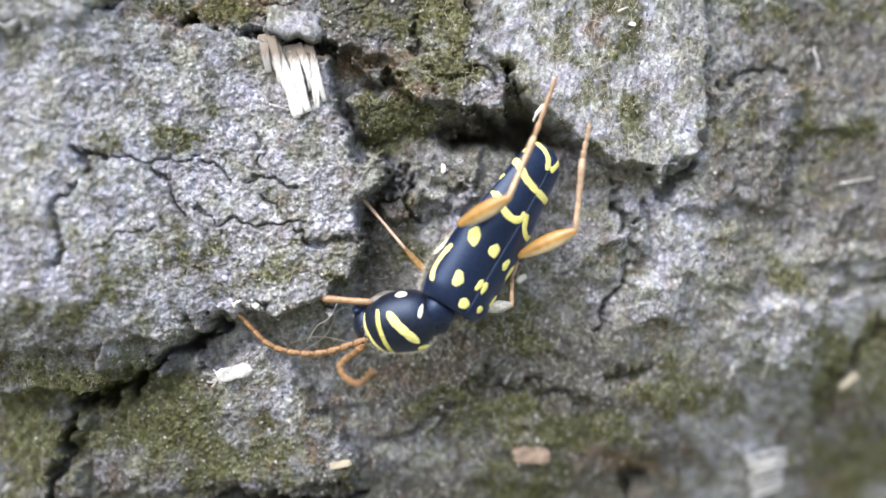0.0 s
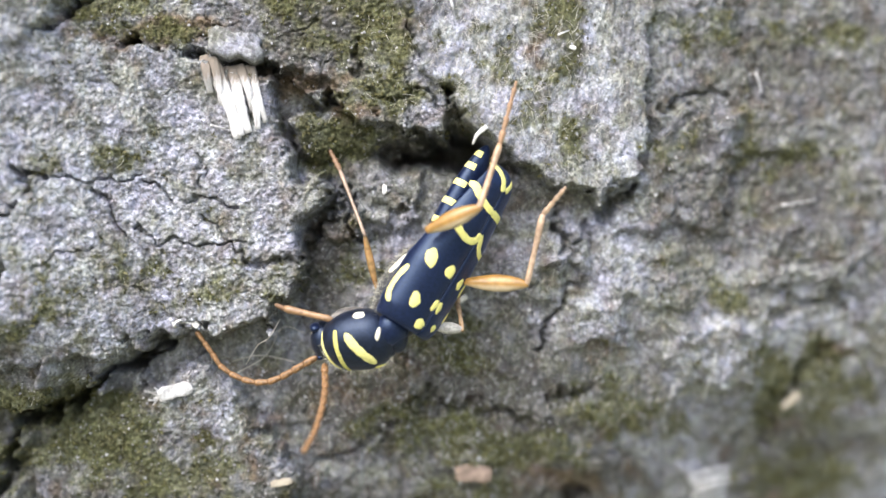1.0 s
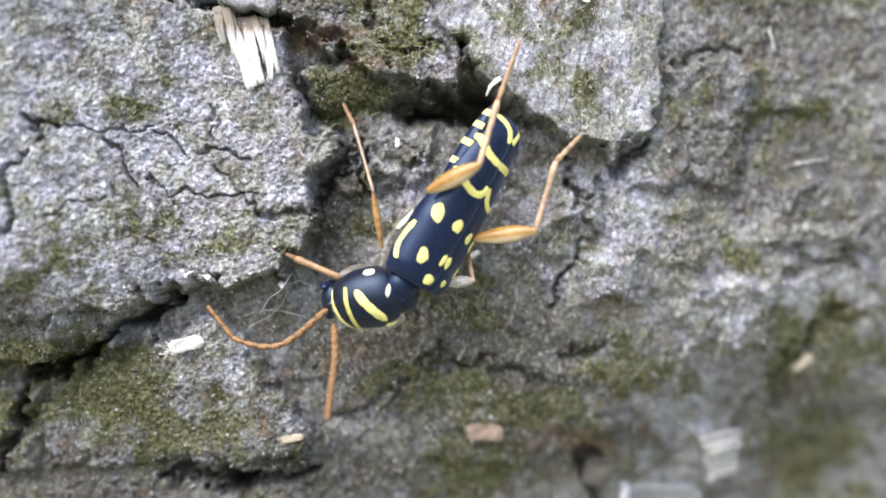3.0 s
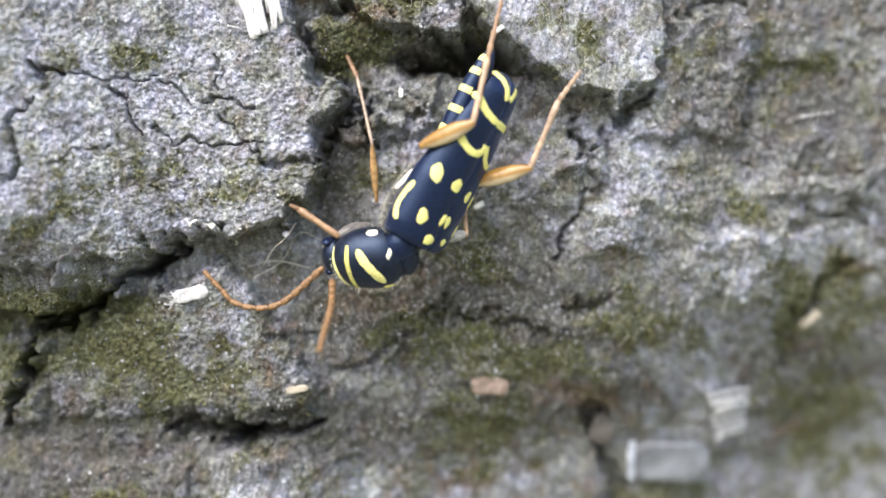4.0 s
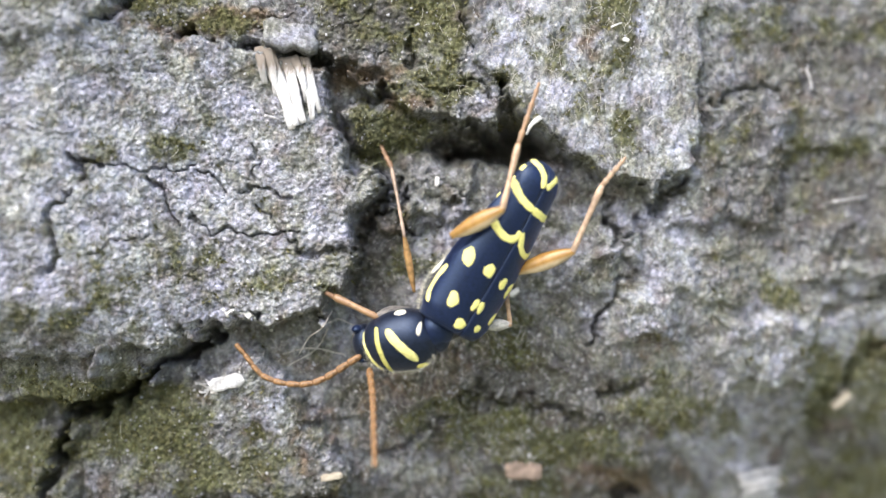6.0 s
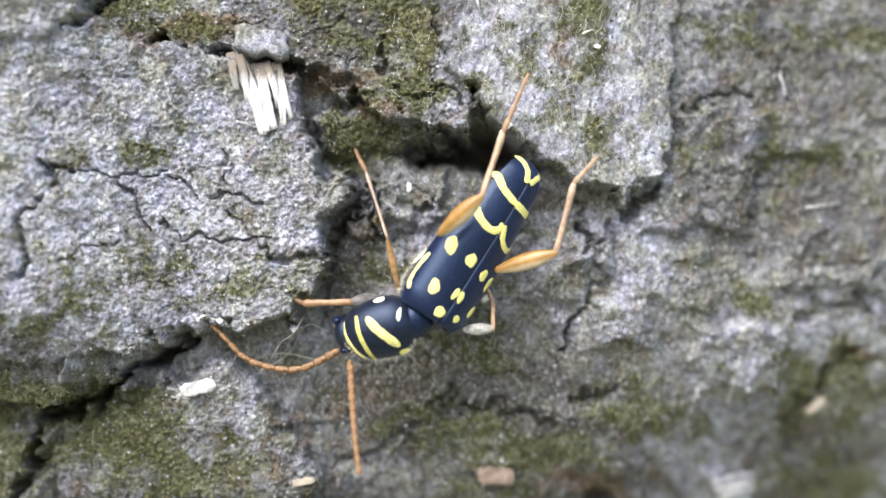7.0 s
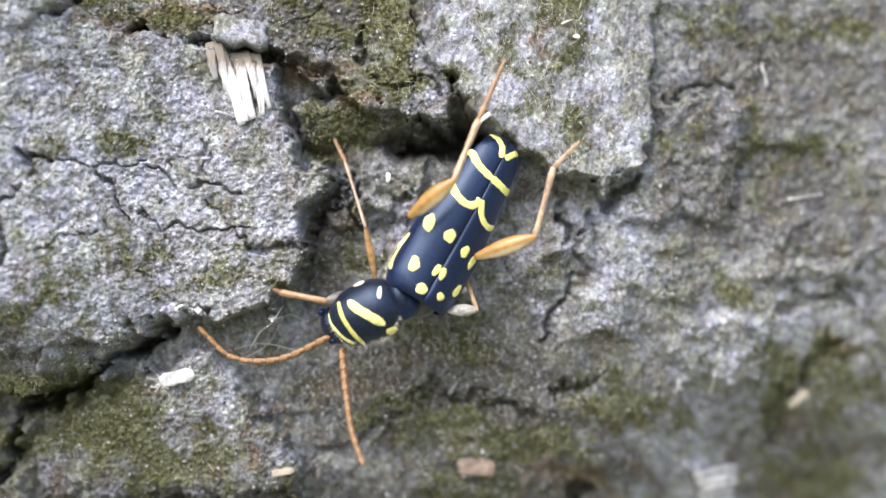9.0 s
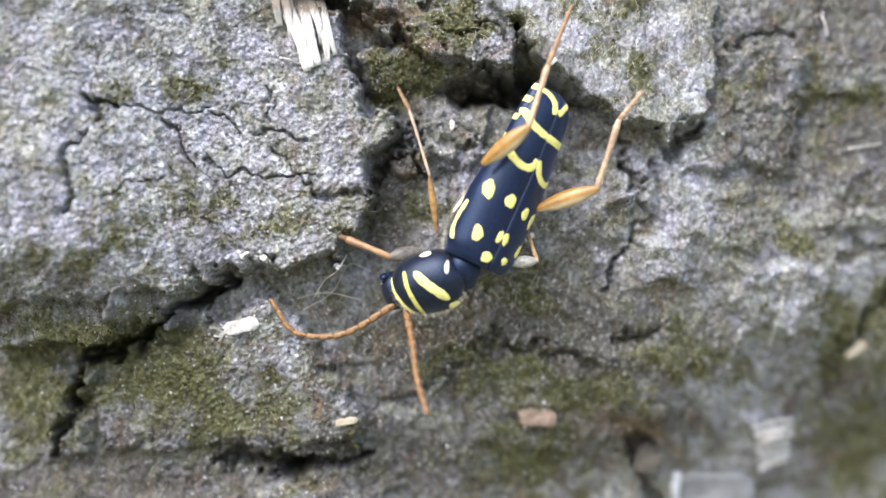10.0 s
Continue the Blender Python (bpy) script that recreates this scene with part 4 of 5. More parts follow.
def on_flank(side):
    """The side of a wing case, by x and the angle from its top."""
    def on(x, th, lift=0.0):
        a = max(case_half(x), 0.05)
        b = 1.25 * min(1, a / 1.5)
        return (x, side * (a + lift) * math.sin(th), (b + lift) * math.cos(th))
    return on


def wing_case(side):
    rows = []
    for i in range(60):
        x = -LONG * (1 - (1 - i / 59) ** 1.3)
        a = max(case_half(x), 0.02)
        b = 1.25 * min(1, a / 1.5)
        row = []
        for k in range(22):
            th = 0.012 / a + (1.95 - 0.85 * min(max((-x / LONG - 0.3) / 0.6, 0), 1) - 0.012 / a) * k / 21
            seam = 0.05 * math.exp(-(k / 1.2) ** 2)
            row.append((x, side * a * math.sin(th), b * math.cos(th) - seam - 0.12 * math.exp(-((x + 0.05) / 0.12) ** 2)))
        rows.append(row)
    me = sheet(rows, "wing_case", BLACK)
    ob = part("wing_case", me, beetle)
    m = ob.modifiers.new("thickness", "SOLIDIFY")
    m.thickness, m.offset = 0.06 * MM, -1
    return ob


beetle = tagged(new("longhorn_beetle"), "black longhorn beetle with yellow spots and bands clinging to bark", "beetle")
beetle.empty_display_size = 0.001
right_case, left_case = wing_case(-1), wing_case(1)
for name, p, rx, ry, turn, point in (
        ("yellow_spot", (-3.05, -1.38), 0.43, 0.21, 8, 0.35), ("yellow_spot", (-2.97, -0.44), 0.31, 0.27, 0, 0.2),
        ("yellow_spot", (-1.22, -1.10), 0.37, 0.22, 12, -0.2), ("yellow_spot", (-1.45, -0.17), 0.28, 0.15, -8, 0),
        ("yellow_spot", (-0.47, -0.36), 0.24, 0.27, 0, 0)):
    part(name, blot("yellow_spot", YELLOW, on_case, p, rx, ry, turn, point), right_case, "yellow oval hair spot")
for name, p, rx, ry, turn, point in (
        ("yellow_spot", (-2.60, 1.20), 0.40, 0.20, -8, 0), ("yellow_spot", (-2.75, 0.56), 0.30, 0.22, 0, 0),
        ("yellow_spot", (-1.2, 1.25), 0.34, 0.2, -12, 0), ("yellow_spot", (-1.45, 0.15), 0.28, 0.15, 8, 0),
        ("yellow_spot", (-0.60, 0.60), 0.19, 0.21, 0, 0)):
    part(name, blot("yellow_spot", YELLOW, on_case, p, rx, ry, turn, point), left_case, "yellow oval hair spot")
for side, case in ((-1, right_case), (1, left_case)):
    part("yellow_band", stroke("yellow_band", YELLOW, on_flank(side), [(-0.6, 1.42), (-1.1, 1.66), (-1.7, 1.66), (-2.4, 1.48)], 0.29), case, "curved yellow shoulder band")
for pts, w in (([(-5.1, -1.40), (-4.67, -1.04), (-4.49, -0.51), (-4.66, -0.12), (-5.0, -0.06)], 0.34),
               ([(-6.70, -1.25), (-6.28, -0.84), (-6.10, -0.4), (-6.02, 0.0)], 0.34),
               ([(-7.85, -0.78), (-7.72, -0.48), (-7.45, -0.22), (-7.0, -0.08)], 0.31)):
    part("yellow_band", stroke("yellow_band", YELLOW, on_case, pts, w, 0.6), right_case, "curved yellow hair band")
for pts, w in (([(-5.0, 0.06), (-4.4, 0.42), (-4.2, 1.0), (-4.42, 1.5)], 0.3),
               ([(-6.02, 0.0), (-5.98, 0.5), (-5.95, 1.0), (-6.1, 1.35)], 0.36),
               ([(-7.7, 0.72), (-7.45, 0.42), (-7.05, 0.12)], 0.29)):
    part("yellow_band", stroke("yellow_band", YELLOW, on_case, pts, w, 0.6), left_case, "curved yellow hair band")

# chest under the front of the wing cases
chest = part("chest", ball("chest", plain("dark downy chest", (0.03, 0.03, 0.034), 0.5, 0.7, 5.0, 0.6, 0.3), 2.3, 1.62, 1.25, (-1.5, 0, -0.55)), beetle, "grey downy underside of the chest")


def on_chest(x, y, lift=0.0):
    k = max(1 - ((x + 1.5) / 2.3) ** 2 - ((y + 0.55) / 1.25) ** 2, 0.0)
    return (x, -(1.62 * math.sqrt(k) + lift + 0.01), y)


part("hair_patch", stroke("hair_patch", CREAM, on_chest, [(-1.7, -0.80), (-2.2, -0.66), (-2.8, -0.62)], 0.30), chest, "whitish hair patch")
part("hair_patch", stroke("hair_patch", CREAM, on_chest, [(-3.2, -0.5), (-3.4, -0.48), (-3.6, -0.5)], 0.2), chest, "whitish hair patch")
part("neck", ball("neck", BLACK, 0.85, 0.8, 0.7, (0.3, -0.4, 0.0)), beetle)

# hind body, its rings edged in yellow
AR, AH, AL = 0.74, 0.58, 3.75
abdomen = part("abdomen", ball("abdomen", BLACK, AL, AR, AH, (-AL, 0, 0)), beetle, "black hind body with rows of yellow patches")
ABDOMEN_AT = Vector((-1.6, -0.1, -0.5))
for x in (-2.4, -3.5, -4.45, -5.4, -6.3, -6.95):
    for first in (132, -30):
        rows = []
        for k in range(5):
            xx = x + 0.30 * (k / 4 - 0.5)
            r = math.sqrt(max(1 - ((xx + AL) / AL) ** 2, 0)) + 0.02 * (1 - abs(k - 2) / 2)
            rows.append([(xx, AR * r * math.cos(a), AH * r * math.sin(a)) for a in [radians(first + 78 * i / 16) for i in range(17)]])
        part("yellow_patch", sheet(rows, "yellow_patch", YELLOW), abdomen, "yellow patch of hair")

# neck shield and head
BACK, FRONT, SY, SZ, SIDE = 1.42, 1.92, 1.36, 1.22, 0.15


def girth(x):
    """How full the neck shield is at x, as a share of its widest part."""
    q, p = (x / FRONT, 2.5) if x > 0 else (-x / BACK, 2.3)
    return max(1 - min(q, 1.0) ** p, 0.0) ** (1 / p)


def on_shield(x, y, lift=0.0):
    x = min(max(x, -0.985 * BACK), 0.985 * FRONT)
    q = girth(x)
    k = min(max((y - SIDE) / (SY * q), -0.985), 0.985)
    z = SZ * q * math.sqrt(1 - k * k)
    slope = (girth(x + 0.02) - girth(x - 0.02)) / 0.04
    n = Vector((-slope * 1.1, k / SY, math.sqrt(1 - k * k) / SZ)).normalized()
    return tuple(Vector((x, SIDE + SY * q * k, z)) + n * lift)


def shield_mesh():
    rows = []
    for i in range(41):
        x = -BACK * math.cos(math.pi * i / 40) if i < 20 else -FRONT * math.cos(math.pi * i / 40)
        q = max(girth(x), 0.03)
        rows.append([(x, SIDE + SY * q * math.cos(a), SZ * q * math.sin(a)) for a in [2 * math.pi * j / 48 for j in range(48)]])
    return sheet(rows, "neck_shield", JET, True, True)


shield = part("neck_shield", shield_mesh(), beetle, "black rounded neck shield with yellow bands")
part("yellow_band", stroke("yellow_band", DULL_YELLOW, on_shield, [(1.10, -0.72), (1.13, -0.1), (1.07, 0.35), (0.97, 0.85), (0.82, 1.36)], 0.22, 0.6), shield, "greenish yellow cross band")
part("yellow_band", stroke("yellow_band", PALE_YELLOW, on_shield, [(1.80, -0.58), (1.82, -0.15), (1.72, 0.25), (1.5, 0.8), (1.22, 1.2)], 0.17, 0.6), shield, "pale yellow front band")
part("yellow_band", stroke("yellow_band", PALE_YELLOW, on_shield, [(0.66, -0.60), (0.36, -0.10), (0.02, 0.36), (-0.45, 0.98)], 0.43, 0.12), shield, "yellow lens-shaped mark")
part("yellow_spot", blot("yellow_spot", YELLOW, on_shield, (-0.55, 1.34), 0.27, 0.2), shield)
part("white_spot", blot("white_spot", CREAM, on_shield, (0.02, -1.14), 0.28, 0.10), shield, "small whitish hair spot")
part("white_spot", blot("white_spot", CREAM, on_shield, (-0.75, -0.38), 0.11, 0.30, -20), shield, "small whitish hair spot")
part("collar", ball("collar", JET, 0.5, 0.85, 0.7, (-1.4, 0.1, 0.05)), shield)
part("head", ball("head", JET, 0.62, 0.86, 0.85, (1.85, 0.08, -0.38)), shield)
for y in (-0.66, 0.70):
    part("eye", ball("eye", BLACK, 0.24, 0.17, 0.36, (2.1, y, -0.1)), shield, "glossy black eye")
    part("antenna_socket", ball("antenna_socket", DUSK, 0.15, 0.13, 0.13, (2.22, y * 0.72 + 0.1, -0.1)), shield)


def down(ob, label, seed, spots):
    """Short pale hairs; spots: places and outward directions on the thing."""
    rnd = random.Random(seed)
    co, faces = [], []
    for p, n in spots(rnd):
        d = (n + Vector((rnd.uniform(-0.6, 0.6), rnd.uniform(-0.6, 0.6), rnd.uniform(-0.3, 0.6)))).normalized()
        side = d.cross(n + Vector((0.01, 0.02, 0))).normalized() * 0.005
        tip = p + d * rnd.uniform(0.1, 0.3)
        i = len(co)
        co += [p - side, p + side, p + n * 0.007, tip]
        faces += [(i, i + 1, i + 3), (i + 1, i + 2, i + 3), (i + 2, i, i + 3)]
    me = bpy.data.meshes.new("down")
    me.from_pydata([c * MM for c in co], [], faces)
    me.materials.append(CREAM)
    part("down", me, ob, label)["kind"] = "stuff"


def round_shield(rnd):
    for k in range(240):
        a, q = rnd.uniform(-0.2, 2.6), rnd.uniform(0.9, 1.0)
        x = (FRONT if math.cos(a) > 0 else BACK) * q * math.cos(a) * 0.97
        p = Vector(on_shield(x, SIDE + SY * q * math.sin(a)))
        yield p, Vector((p.x / 4.0, (p.y - SIDE) / SY ** 2, 0.4 * p.z / SZ ** 2)).normalized()


def along_chest(rnd):
    for k in range(500):
        p = Vector(on_chest(rnd.uniform(-3.4, 0.2), rnd.uniform(-1.2, -0.45)))
        yield p, Vector(((p.x + 1.5) / 5.29, p.y / 2.62, (p.z + 0.55) / 1.56)).normalized()


down(shield, "fringe of short pale hairs", 9, round_shield)
down(chest, "short silvery hairs along the flank", 10, along_chest)

# legs: (femur, tibia, foot) with joints tracked in space: seconds, x, z at a given depth y
HIND_RIGHT = dict(base_y=-3.8, femur=2.5, tibia=3.0, foot=2.85, y=(-4.4, -3.5, -3.0),
                  base=[(0, -0.03, -1.11), (1, 0.63, -0.73), (2.5, 0.55, -0.95), (4.5, -0.44, -1.68), (5.5, -0.55, -1.44), (7, 0.42, -0.88), (7.5, 0.38, -0.26), (8, 0.09, -0.32), (10, 0.15, -0.85)],
                  knee=[(0, 1.56, -0.25), (1, 2.95, 0.27), (2.5, 2.55, 0.19), (4.5, 1.83, -0.84), (5.5, 1.50, -0.58), (7, 2.01, 0.54), (7.5, 1.92, 0.85), (8, 1.58, 0.85), (10, 2.02, 0.65)],
                  end=[(0, 2.58, 1.99), (1, 3.76, 2.60), (2.5, 3.48, 2.80), (4.5, 2.47, 2.34), (5.5, 2.27, 2.50), (7, 2.95, 3.27), (7.5, 3.03, 3.51), (8, 2.81, 3.53), (10, 2.80, 2.98)],
                  tip=[(0, 3.41, 4.04), (1, 4.52, 5.26), (2.5, 4.52, 5.05), (4.5, 2.92, 4.81), (5.5, 3.04, 4.82), (7, 4.13, 5.97), (7.5, 4.20, 6.17), (8, 4.05, 6.12), (10, 3.93, 5.81)])
HIND_LEFT = dict(base_y=-2.2, base=[(0, 2.51, -2.59), (1, 2.83, -3.00), (2.5, 2.56, -3.23), (4.5, 2.16, -2.88), (5.5, 2.34, -2.91), (7, 3.00, -2.52), (7.5, 2.85, -2.24), (8, 3.06, -2.19), (10, 2.64, -2.68)],
                 femur=2.75, tibia=3.1, foot=1.6, y=(-2.7, -3.0, -3.6),
                 knee=[(0, 4.5, -1.7), (0.5, 5.0, -2.9), (1, 5.06, -3.06), (2.5, 5.03, -3.06), (4, 4.5, -2.4), (4.5, 4.33, -2.13), (5.5, 4.51, -2.06), (7, 5.25, -1.86), (7.5, 5.28, -1.73), (8, 5.48, -1.4), (9, 5.3, -1.6), (10, 5.05, -1.89)],
                 end=[(0, 4.79, 1.28), (0.5, 5.75, 0.06), (1, 5.75, 0.02), (2.7, 5.7, 0.0), (3.8, 6.0, 1.15), (10, 6.05, 1.25)],
                 tip=[(0, 5.22, 3.57), (0.5, 6.7, 1.2), (1, 6.7, 1.15), (2.7, 6.7, 1.0), (3.8, 7.15, 2.42), (10, 7.1, 2.42)])
MIDDLE_RIGHT = dict(base_y=-1.5, femur=2.6, tibia=3.3, foot=1.35, y=(-1.8, -0.6, 0.1),
                    base=[(0, -1.98, -3.42), (0.5, -1.75, -3.3), (1, -1.5, -3.14), (2.5, -1.67, -3.05), (4.5, -2.39, -3.53), (5.5, -2.39, -3.41), (7, -1.73, -2.66), (8, -1.63, -2.4), (10, -1.89, -3.07)],
                    knee=[(0, -2.85, -2.4), (0.5, -2.75, -2.35), (1, -1.97, -0.9), (2.5, -2.05, -1.08), (4.5, -2.45, -1.32), (5.5, -2.68, -1.3), (7, -2.05, -1.17), (8, -1.99, -1.03), (10, -2.13, -1.23)],
                    end=[(0, -4.75, -0.18), (0.5, -4.75, -0.18), (1, -3.1, 1.95), (10, -3.1, 1.95)],
                    tip=[(0, -5.66, 0.96), (0.5, -5.66, 0.96), (1, -3.76, 3.2), (10, -3.76, 3.2)])
FRONT_RIGHT = dict(base_y=-1.5, femur=1.6, tibia=2.1, foot=0.45, y=(-2.3, -2.0, -1.9),
                   base=[(0, -2.6, -4.4), (1, -1.9, -4.2), (2.5, -2.0, -4.3), (4.5, -2.4, -4.9), (5.5, -2.3, -4.8), (7, -2.0, -3.9), (8, -2.0, -3.8), (10, -2.2, -4.5)],
                   knee=[(0, -4.36, -4.7), (1, -3.45, -4.56), (2.5, -3.57, -4.63), (4.5, -3.91, -5.5), (5.5, -3.79, -5.22), (7, -3.63, -3.99), (8, -3.6, -3.99), (10, -3.85, -4.79)],
                   end=[(0, -5.96, -4.58), (0.5, -5.7, -4.2), (1, -5.62, -4.07), (10, -5.62, -4.05)],
                   tip=[(0, -6.5, -4.4), (0.5, -6.3, -3.9), (1, -6.2, -3.8), (10, -6.2, -3.8)])
MIDDLE_LEFT = dict(base_y=-1.9, femur=1.3, tibia=1.7, foot=0.8, y=(-2.0, -1.0, -0.4),
                   base=[(0, 0.78, -5.04), (1, 1.47, -5.00), (2.5, 1.45, -5.03), (4.5, 0.74, -5.46), (5.5, 0.88, -5.25), (7, 1.78, -5.20), (7.5, 1.51, -4.55), (8, 1.97, -4.57), (10, 1.43, -5.05)],
                   knee=[(0, 1.76, -4.92), (1, 2.28, -5.07), (2.5, 2.44, -4.96), (4.5, 1.52, -5.32), (5.5, 1.86, -5.20), (7, 2.57, -5.17), (7.5, 2.62, -4.47), (8, 3.08, -4.56), (10, 2.53, -4.98)],
                   end=[(0, 1.83, -4.00), (1, 2.16, -4.34), (2.5, 2.22, -4.20), (4.5, 1.49, -4.13), (5.5, 1.75, -4.31), (7, 2.60, -4.31), (7.5, 2.28, -3.74), (8, 2.76, -3.79), (10, 2.23, -3.95)],
                   tip=[(0, 2.2, -3.0), (10, 2.2, -3.0)])


def leg(name, thigh_mat, shin_mat, foot_mat, spec, thick, stout=1.0):
    f, t, g = spec["femur"], spec["tibia"], spec["foot"]
    thigh = part(name, limb(name, thigh_mat, [(-f * (1 - u / 12), (0.12 + 0.215 * math.sin(math.pi * (u / 12) ** 1.15) ** 0.85) * thick) for u in range(12)] + [(0, 0.13 * thick), (0.08, 0.1 * thick)], 14, 0.75), beetle)
    w = (0.35 + 0.7 * thick) * stout
    shin = part("tibia", limb("tibia", shin_mat, [(-0.1, 0.08 * w), (0.1, 0.12 * w), (0.5 * t, 0.105 * w), (0.9 * t, 0.14 * w), (t, 0.10 * w)], 10, 0.9, 0.06), thigh)
    rows = []
    n = 40
    for k in range(n + 1):          # five lobed joints and the claw
        x = g * k / n
        lobe = (k / n * 4.5) % 1
        r = (0.075 + 0.05 * lobe * (k / n < 0.9)) * (1 - 0.35 * k / n)
        rows.append([(x, r * math.cos(a) * 1.25, r * math.sin(a) * 0.8) for a in [2 * math.pi * i / 10 for i in range(10)]])
    foot = part("foot", sheet(rows, "foot", foot_mat, True, True), thigh)
    return thigh, shin, foot, spec


LEGS = [leg("hind_leg", AMBER_HIND, TAN, FOOT_BROWN, HIND_RIGHT, 1.15), leg("hind_leg", AMBER_HIND, PINK_TAN, PINK_TAN, HIND_LEFT, 1.15),
        leg("middle_leg", AMBER, BROWN, RUSSET, MIDDLE_RIGHT, 0.5), leg("front_leg", DUSK, FOOT_BROWN, RUSSET, FRONT_RIGHT, 1.0, 1.25),
        leg("middle_leg", SILVER, TAN, TAN, MIDDLE_LEFT, 0.8)]

# antennae: seconds, then four points (x, z) from base to tip
ANTENNA_RIGHT = [(0, -4.52, -6.32, -6.74, -6.95, -8.7, -6.63, -9.9, -5.51), (0.5, -4.3, -6.25, -6.5, -7.15, -8.3, -6.8, -9.3, -5.8), (1, -4.1, -6.24, -6.33, -7.37, -8.05, -6.91, -8.78, -6.03),
                 (2.5, -3.96, -6.11, -6.06, -7.66, -8.02, -7.33, -8.7, -6.59), (4.5, -4.66, -6.85, -6.63, -8.51, -8.35, -8.63, -9.21, -7.9),
                 (5.5, -4.58, -6.7, -6.75, -8.05, -8.72, -7.92, -9.62, -6.98), (7, -4.14, -6.1, -5.99, -6.96, -8.09, -6.59, -9.2, -5.6),
                 (7.5, -3.83, -5.77, -6.02, -6.71, -8.0, -6.39, -9.11, -5.4), (8, -3.6, -5.85, -5.82, -6.79, -7.92, -6.72, -9.28, -5.65), (9, -3.6, -5.95, -5.8, -6.95, -7.9, -6.9, -9.15, -5.85), (9.5, -3.62, -6.25, -5.85, -7.4, -7.95, -7.3, -9.1, -6.2), (10, -3.69, -6.88, -5.96, -8.17, -8.05, -8.09, -8.9, -6.98)]
ANTENNA_LEFT = [(0, -4.64, -6.59, -5.63, -7.27, -4.78, -7.82, -4.08, -7.09), (0.5, -4.49, -6.19, -5.36, -6.8, -4.76, -7.42, -3.84, -6.74), (1, -3.72, -6.54, -3.61, -7.65, -3.86, -8.77, -4.24, -9.44),
                (2.5, -3.7, -6.84, -3.54, -8.07, -3.55, -9.3, -3.6, -10.65), (4.5, -4.21, -7.34, -4.11, -8.19, -4.26, -8.93, -4.41, -9.54), (5.5, -4.21, -7.3, -4.04, -8.4, -4.05, -9.51, -4.05, -10.49),
                (7, -3.64, -6.57, -3.47, -8.05, -3.27, -9.53, -3.03, -10.81), (7.5, -3.59, -6.37, -3.3, -7.72, -3.17, -9.32, -2.85, -11.04), (8, -2.97, -6.33, -2.72, -8.05, -2.35, -9.78, -1.62, -11.06),
                (9.5, -3.08, -6.55, -2.85, -8.05, -2.55, -9.55, -2.05, -10.95), (10, -3.17, -7.11, -2.88, -8.34, -2.64, -9.81, -2.21, -11.09)]
JOINTS = 11


def antenna(length):
    step = length / JOINTS
    pieces = []
    for k in range(JOINTS):
        r = 0.168 - 0.005 * k
        me = limb("antenna_joint", ORANGE, [(-0.05, 0.06), (0.08, r * 0.82), (step * 0.75, r), (step * 0.95, r * 0.97), (step + 0.03, r * 0.65)], 10)
        pieces.append(part("antenna", me, beetle, "orange jointed antenna") if k == 0 else part("joint", me, pieces[0]))
    return pieces


ANTENNAE = [(antenna(6.6), 6.6, ANTENNA_RIGHT, -2.2, 0.12), (antenna(5.6), 5.6, ANTENNA_LEFT, -2.3, -0.02)]


def aim(a, b):
    """A pose at a (mm) whose x axis points at b."""
    x = (Vector(b) - Vector(a)).normalized()
    y = Vector((0.12, -1, 0.16)).cross(x).normalized()
    m = Matrix((x, y, x.cross(y))).transposed().to_4x4()
    return Matrix.Translation(Vector(a) * MM) @ m


def spot(rows, t, y):
    x, z = at_time(rows, t)
    return Vector((x, y, z))


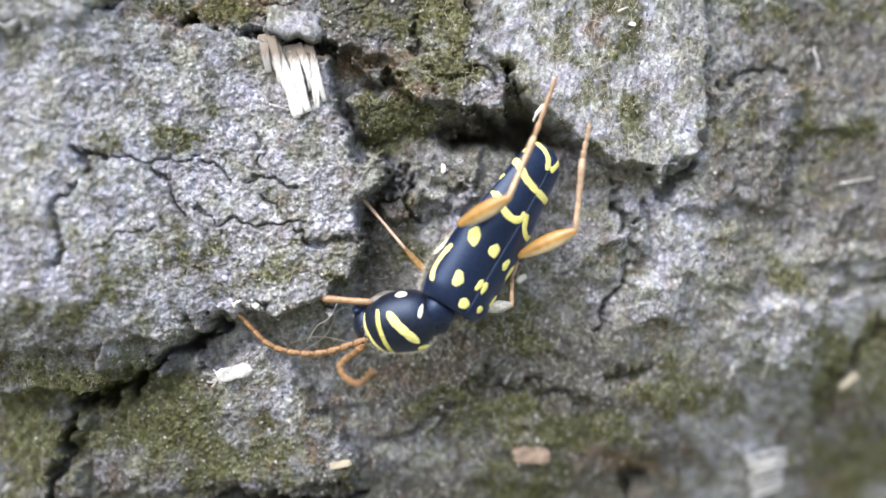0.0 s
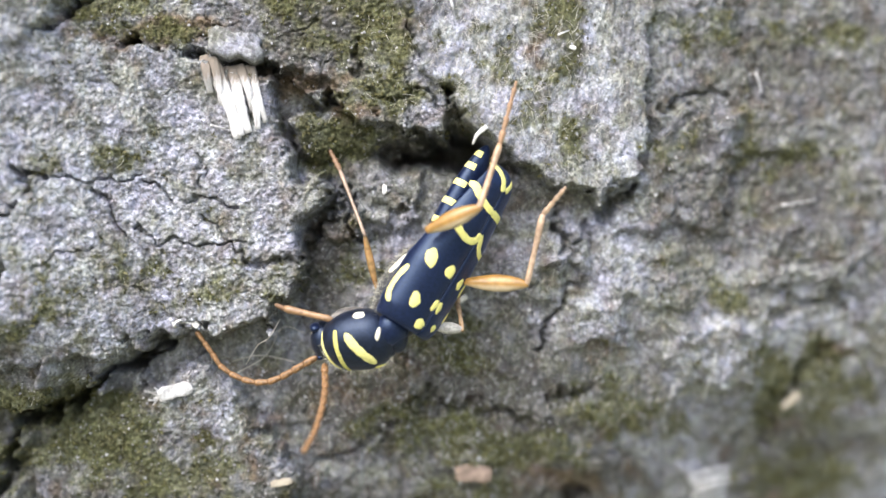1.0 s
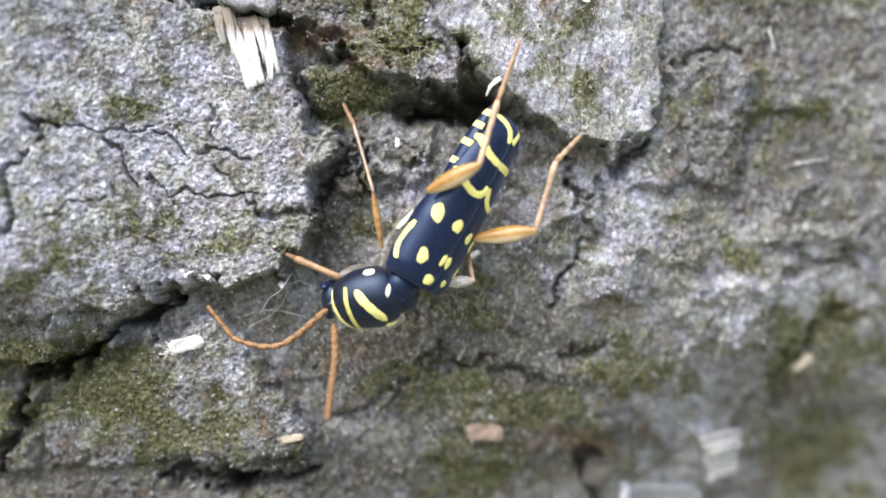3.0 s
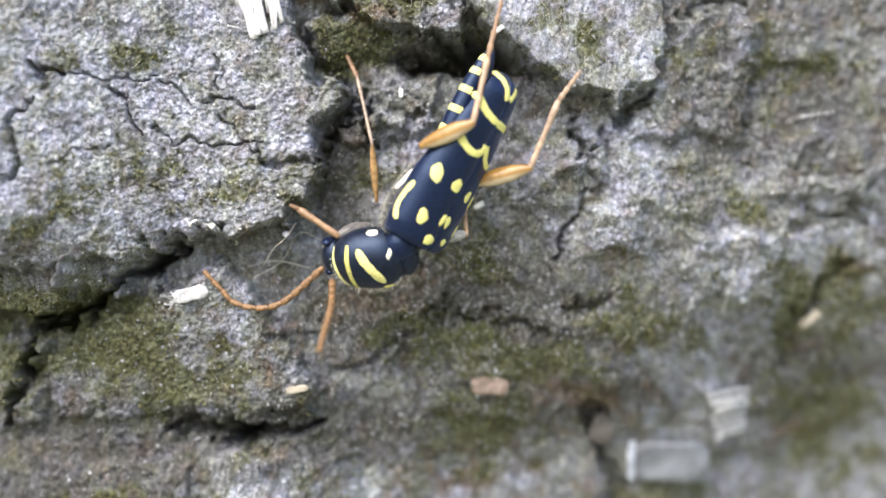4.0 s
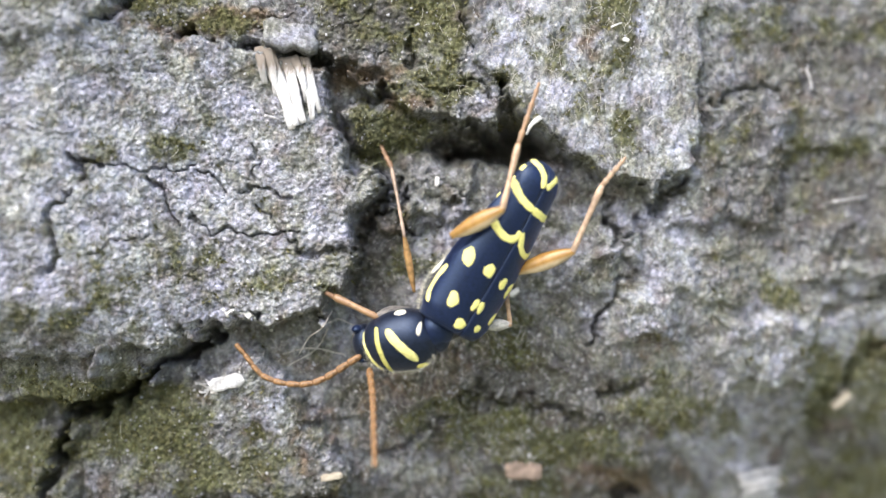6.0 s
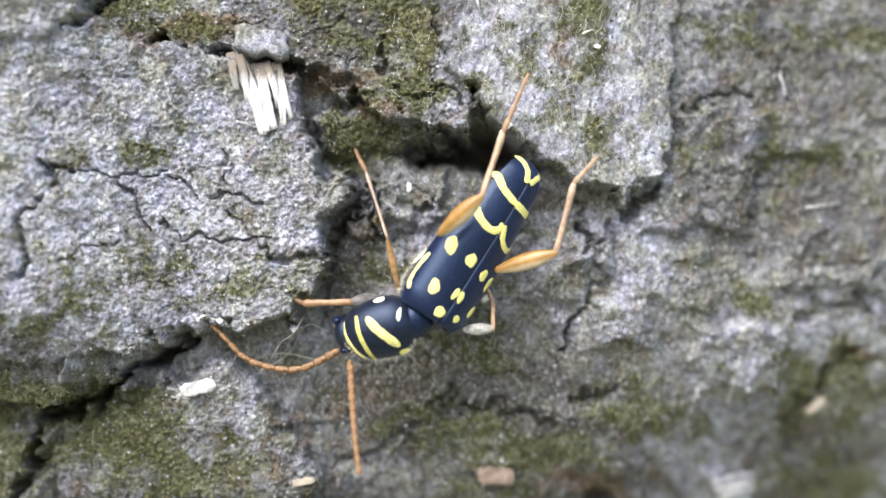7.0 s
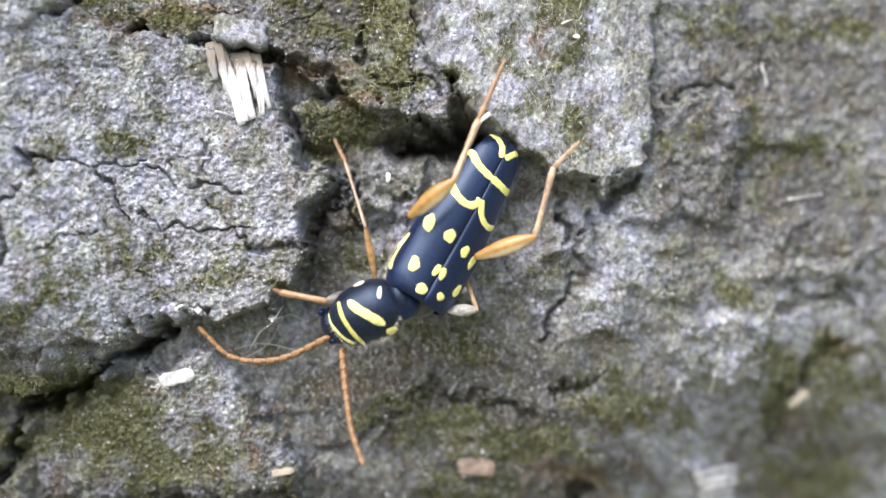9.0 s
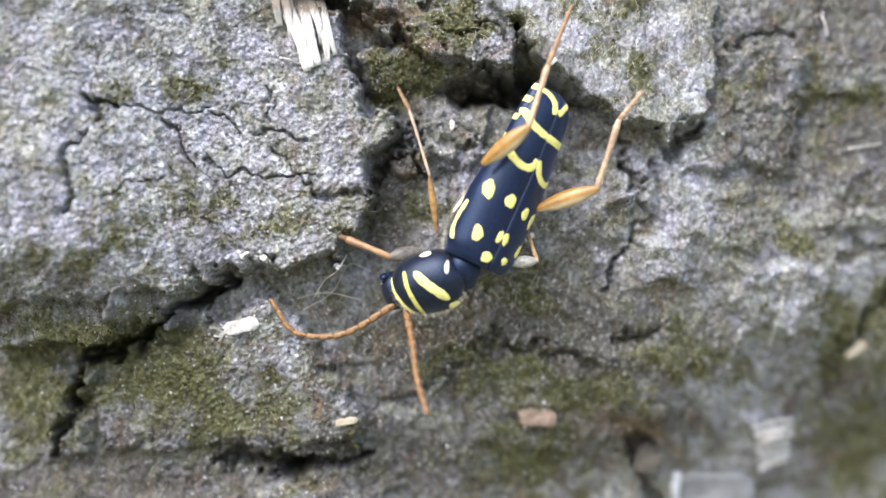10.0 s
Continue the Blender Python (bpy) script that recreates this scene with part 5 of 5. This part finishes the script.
def motions():
    times = [r[0] for r in BODY]
    bodies = [body_pose(*r[1:]) for r in BODY]
    walk(beetle, list(zip(times, bodies)))
    walk(shield, [(t, b.inverted() @ shield_pose(t)) for t, b in zip(times, bodies)])
    sag = [(0, 0, 0, 0.9), (0.5, 2, 2, 0.3), (1, 2, 3, 0.3), (2.5, 1, 1, 0.6), (3.8, 1, 2, 0.4), (4, 1, 4, 0.1), (4.5, 1, 6, -0.1), (5, 1, 5, 0.1), (5.5, 1, 2, 0.6), (6.8, 0, -2, 1.1), (7, 0, -2, 1.1), (8, 0, -3, 1.2), (9, 0, -3, 1.2), (9.5, 0, -1, 1.0), (10, 1, 1, 0.4)]
    backs = [(t, *at_time(sag, t)) for t in times]
    walk(abdomen, [(t, pose((ABDOMEN_AT.x + slid) * MM, ABDOMEN_AT.y * MM, ABDOMEN_AT.z * MM, 0, -low, turn)) for t, turn, low, slid in backs])
    for thigh, shin, foot, spec in LEGS:
        yk, ye, yt = spec["y"]
        thighs, shins, feet = [], [], []
        for t, b in zip(times, bodies):
            knee, end, tip = spot(spec["knee"], t, yk), spot(spec["end"], t, ye), spot(spec["tip"], t, yt)
            base = spot(spec["base"], t, spec["base_y"])
            m = aim(base, knee)
            m.translation = knee * MM
            ankle = knee + (end - knee).normalized() * spec["tibia"]
            thighs.append((t, b.inverted() @ m))
            shins.append((t, m.inverted() @ aim(knee, end)))
            feet.append((t, m.inverted() @ aim(ankle, tip)))
        walk(thigh, thighs), walk(shin, shins), walk(foot, feet)
    for pieces, length, rows, depth, slope in ANTENNAE:
        keys = [[] for _ in pieces]
        for t, b in zip(times, bodies):
            p = at_time(rows, t)
            line, run = curve_points([(p[i], 0, p[i + 1]) for i in range(0, 8, 2)], 60)
            rise = max(slope, math.sqrt(max(length ** 2 - run ** 2, 0)) / run) if slope < 0 else -slope
            far = [Vector((q.x, depth - rise * run * i / 59, q.z)) for i, q in enumerate(line)]
            s = np.concatenate([[0], np.cumsum([(v - u).length for u, v in zip(far, far[1:])])])
            arr = np.array(far)
            tail = (far[-1] - far[-3]).normalized()
            def along(w):
                return Vector([float(np.interp(w, s, arr[:, j])) for j in range(3)]) + tail * max(0, w - s[-1])
            first = None
            for k in range(JOINTS):
                m = aim(along(length * k / JOINTS), along(length * (k + 1) / JOINTS))
                keys[k].append((t, b.inverted() @ m if k == 0 else first.inverted() @ m))
                first = first or m
        for piece, ks in zip(pieces, keys):
            walk(piece, ks)


motions()
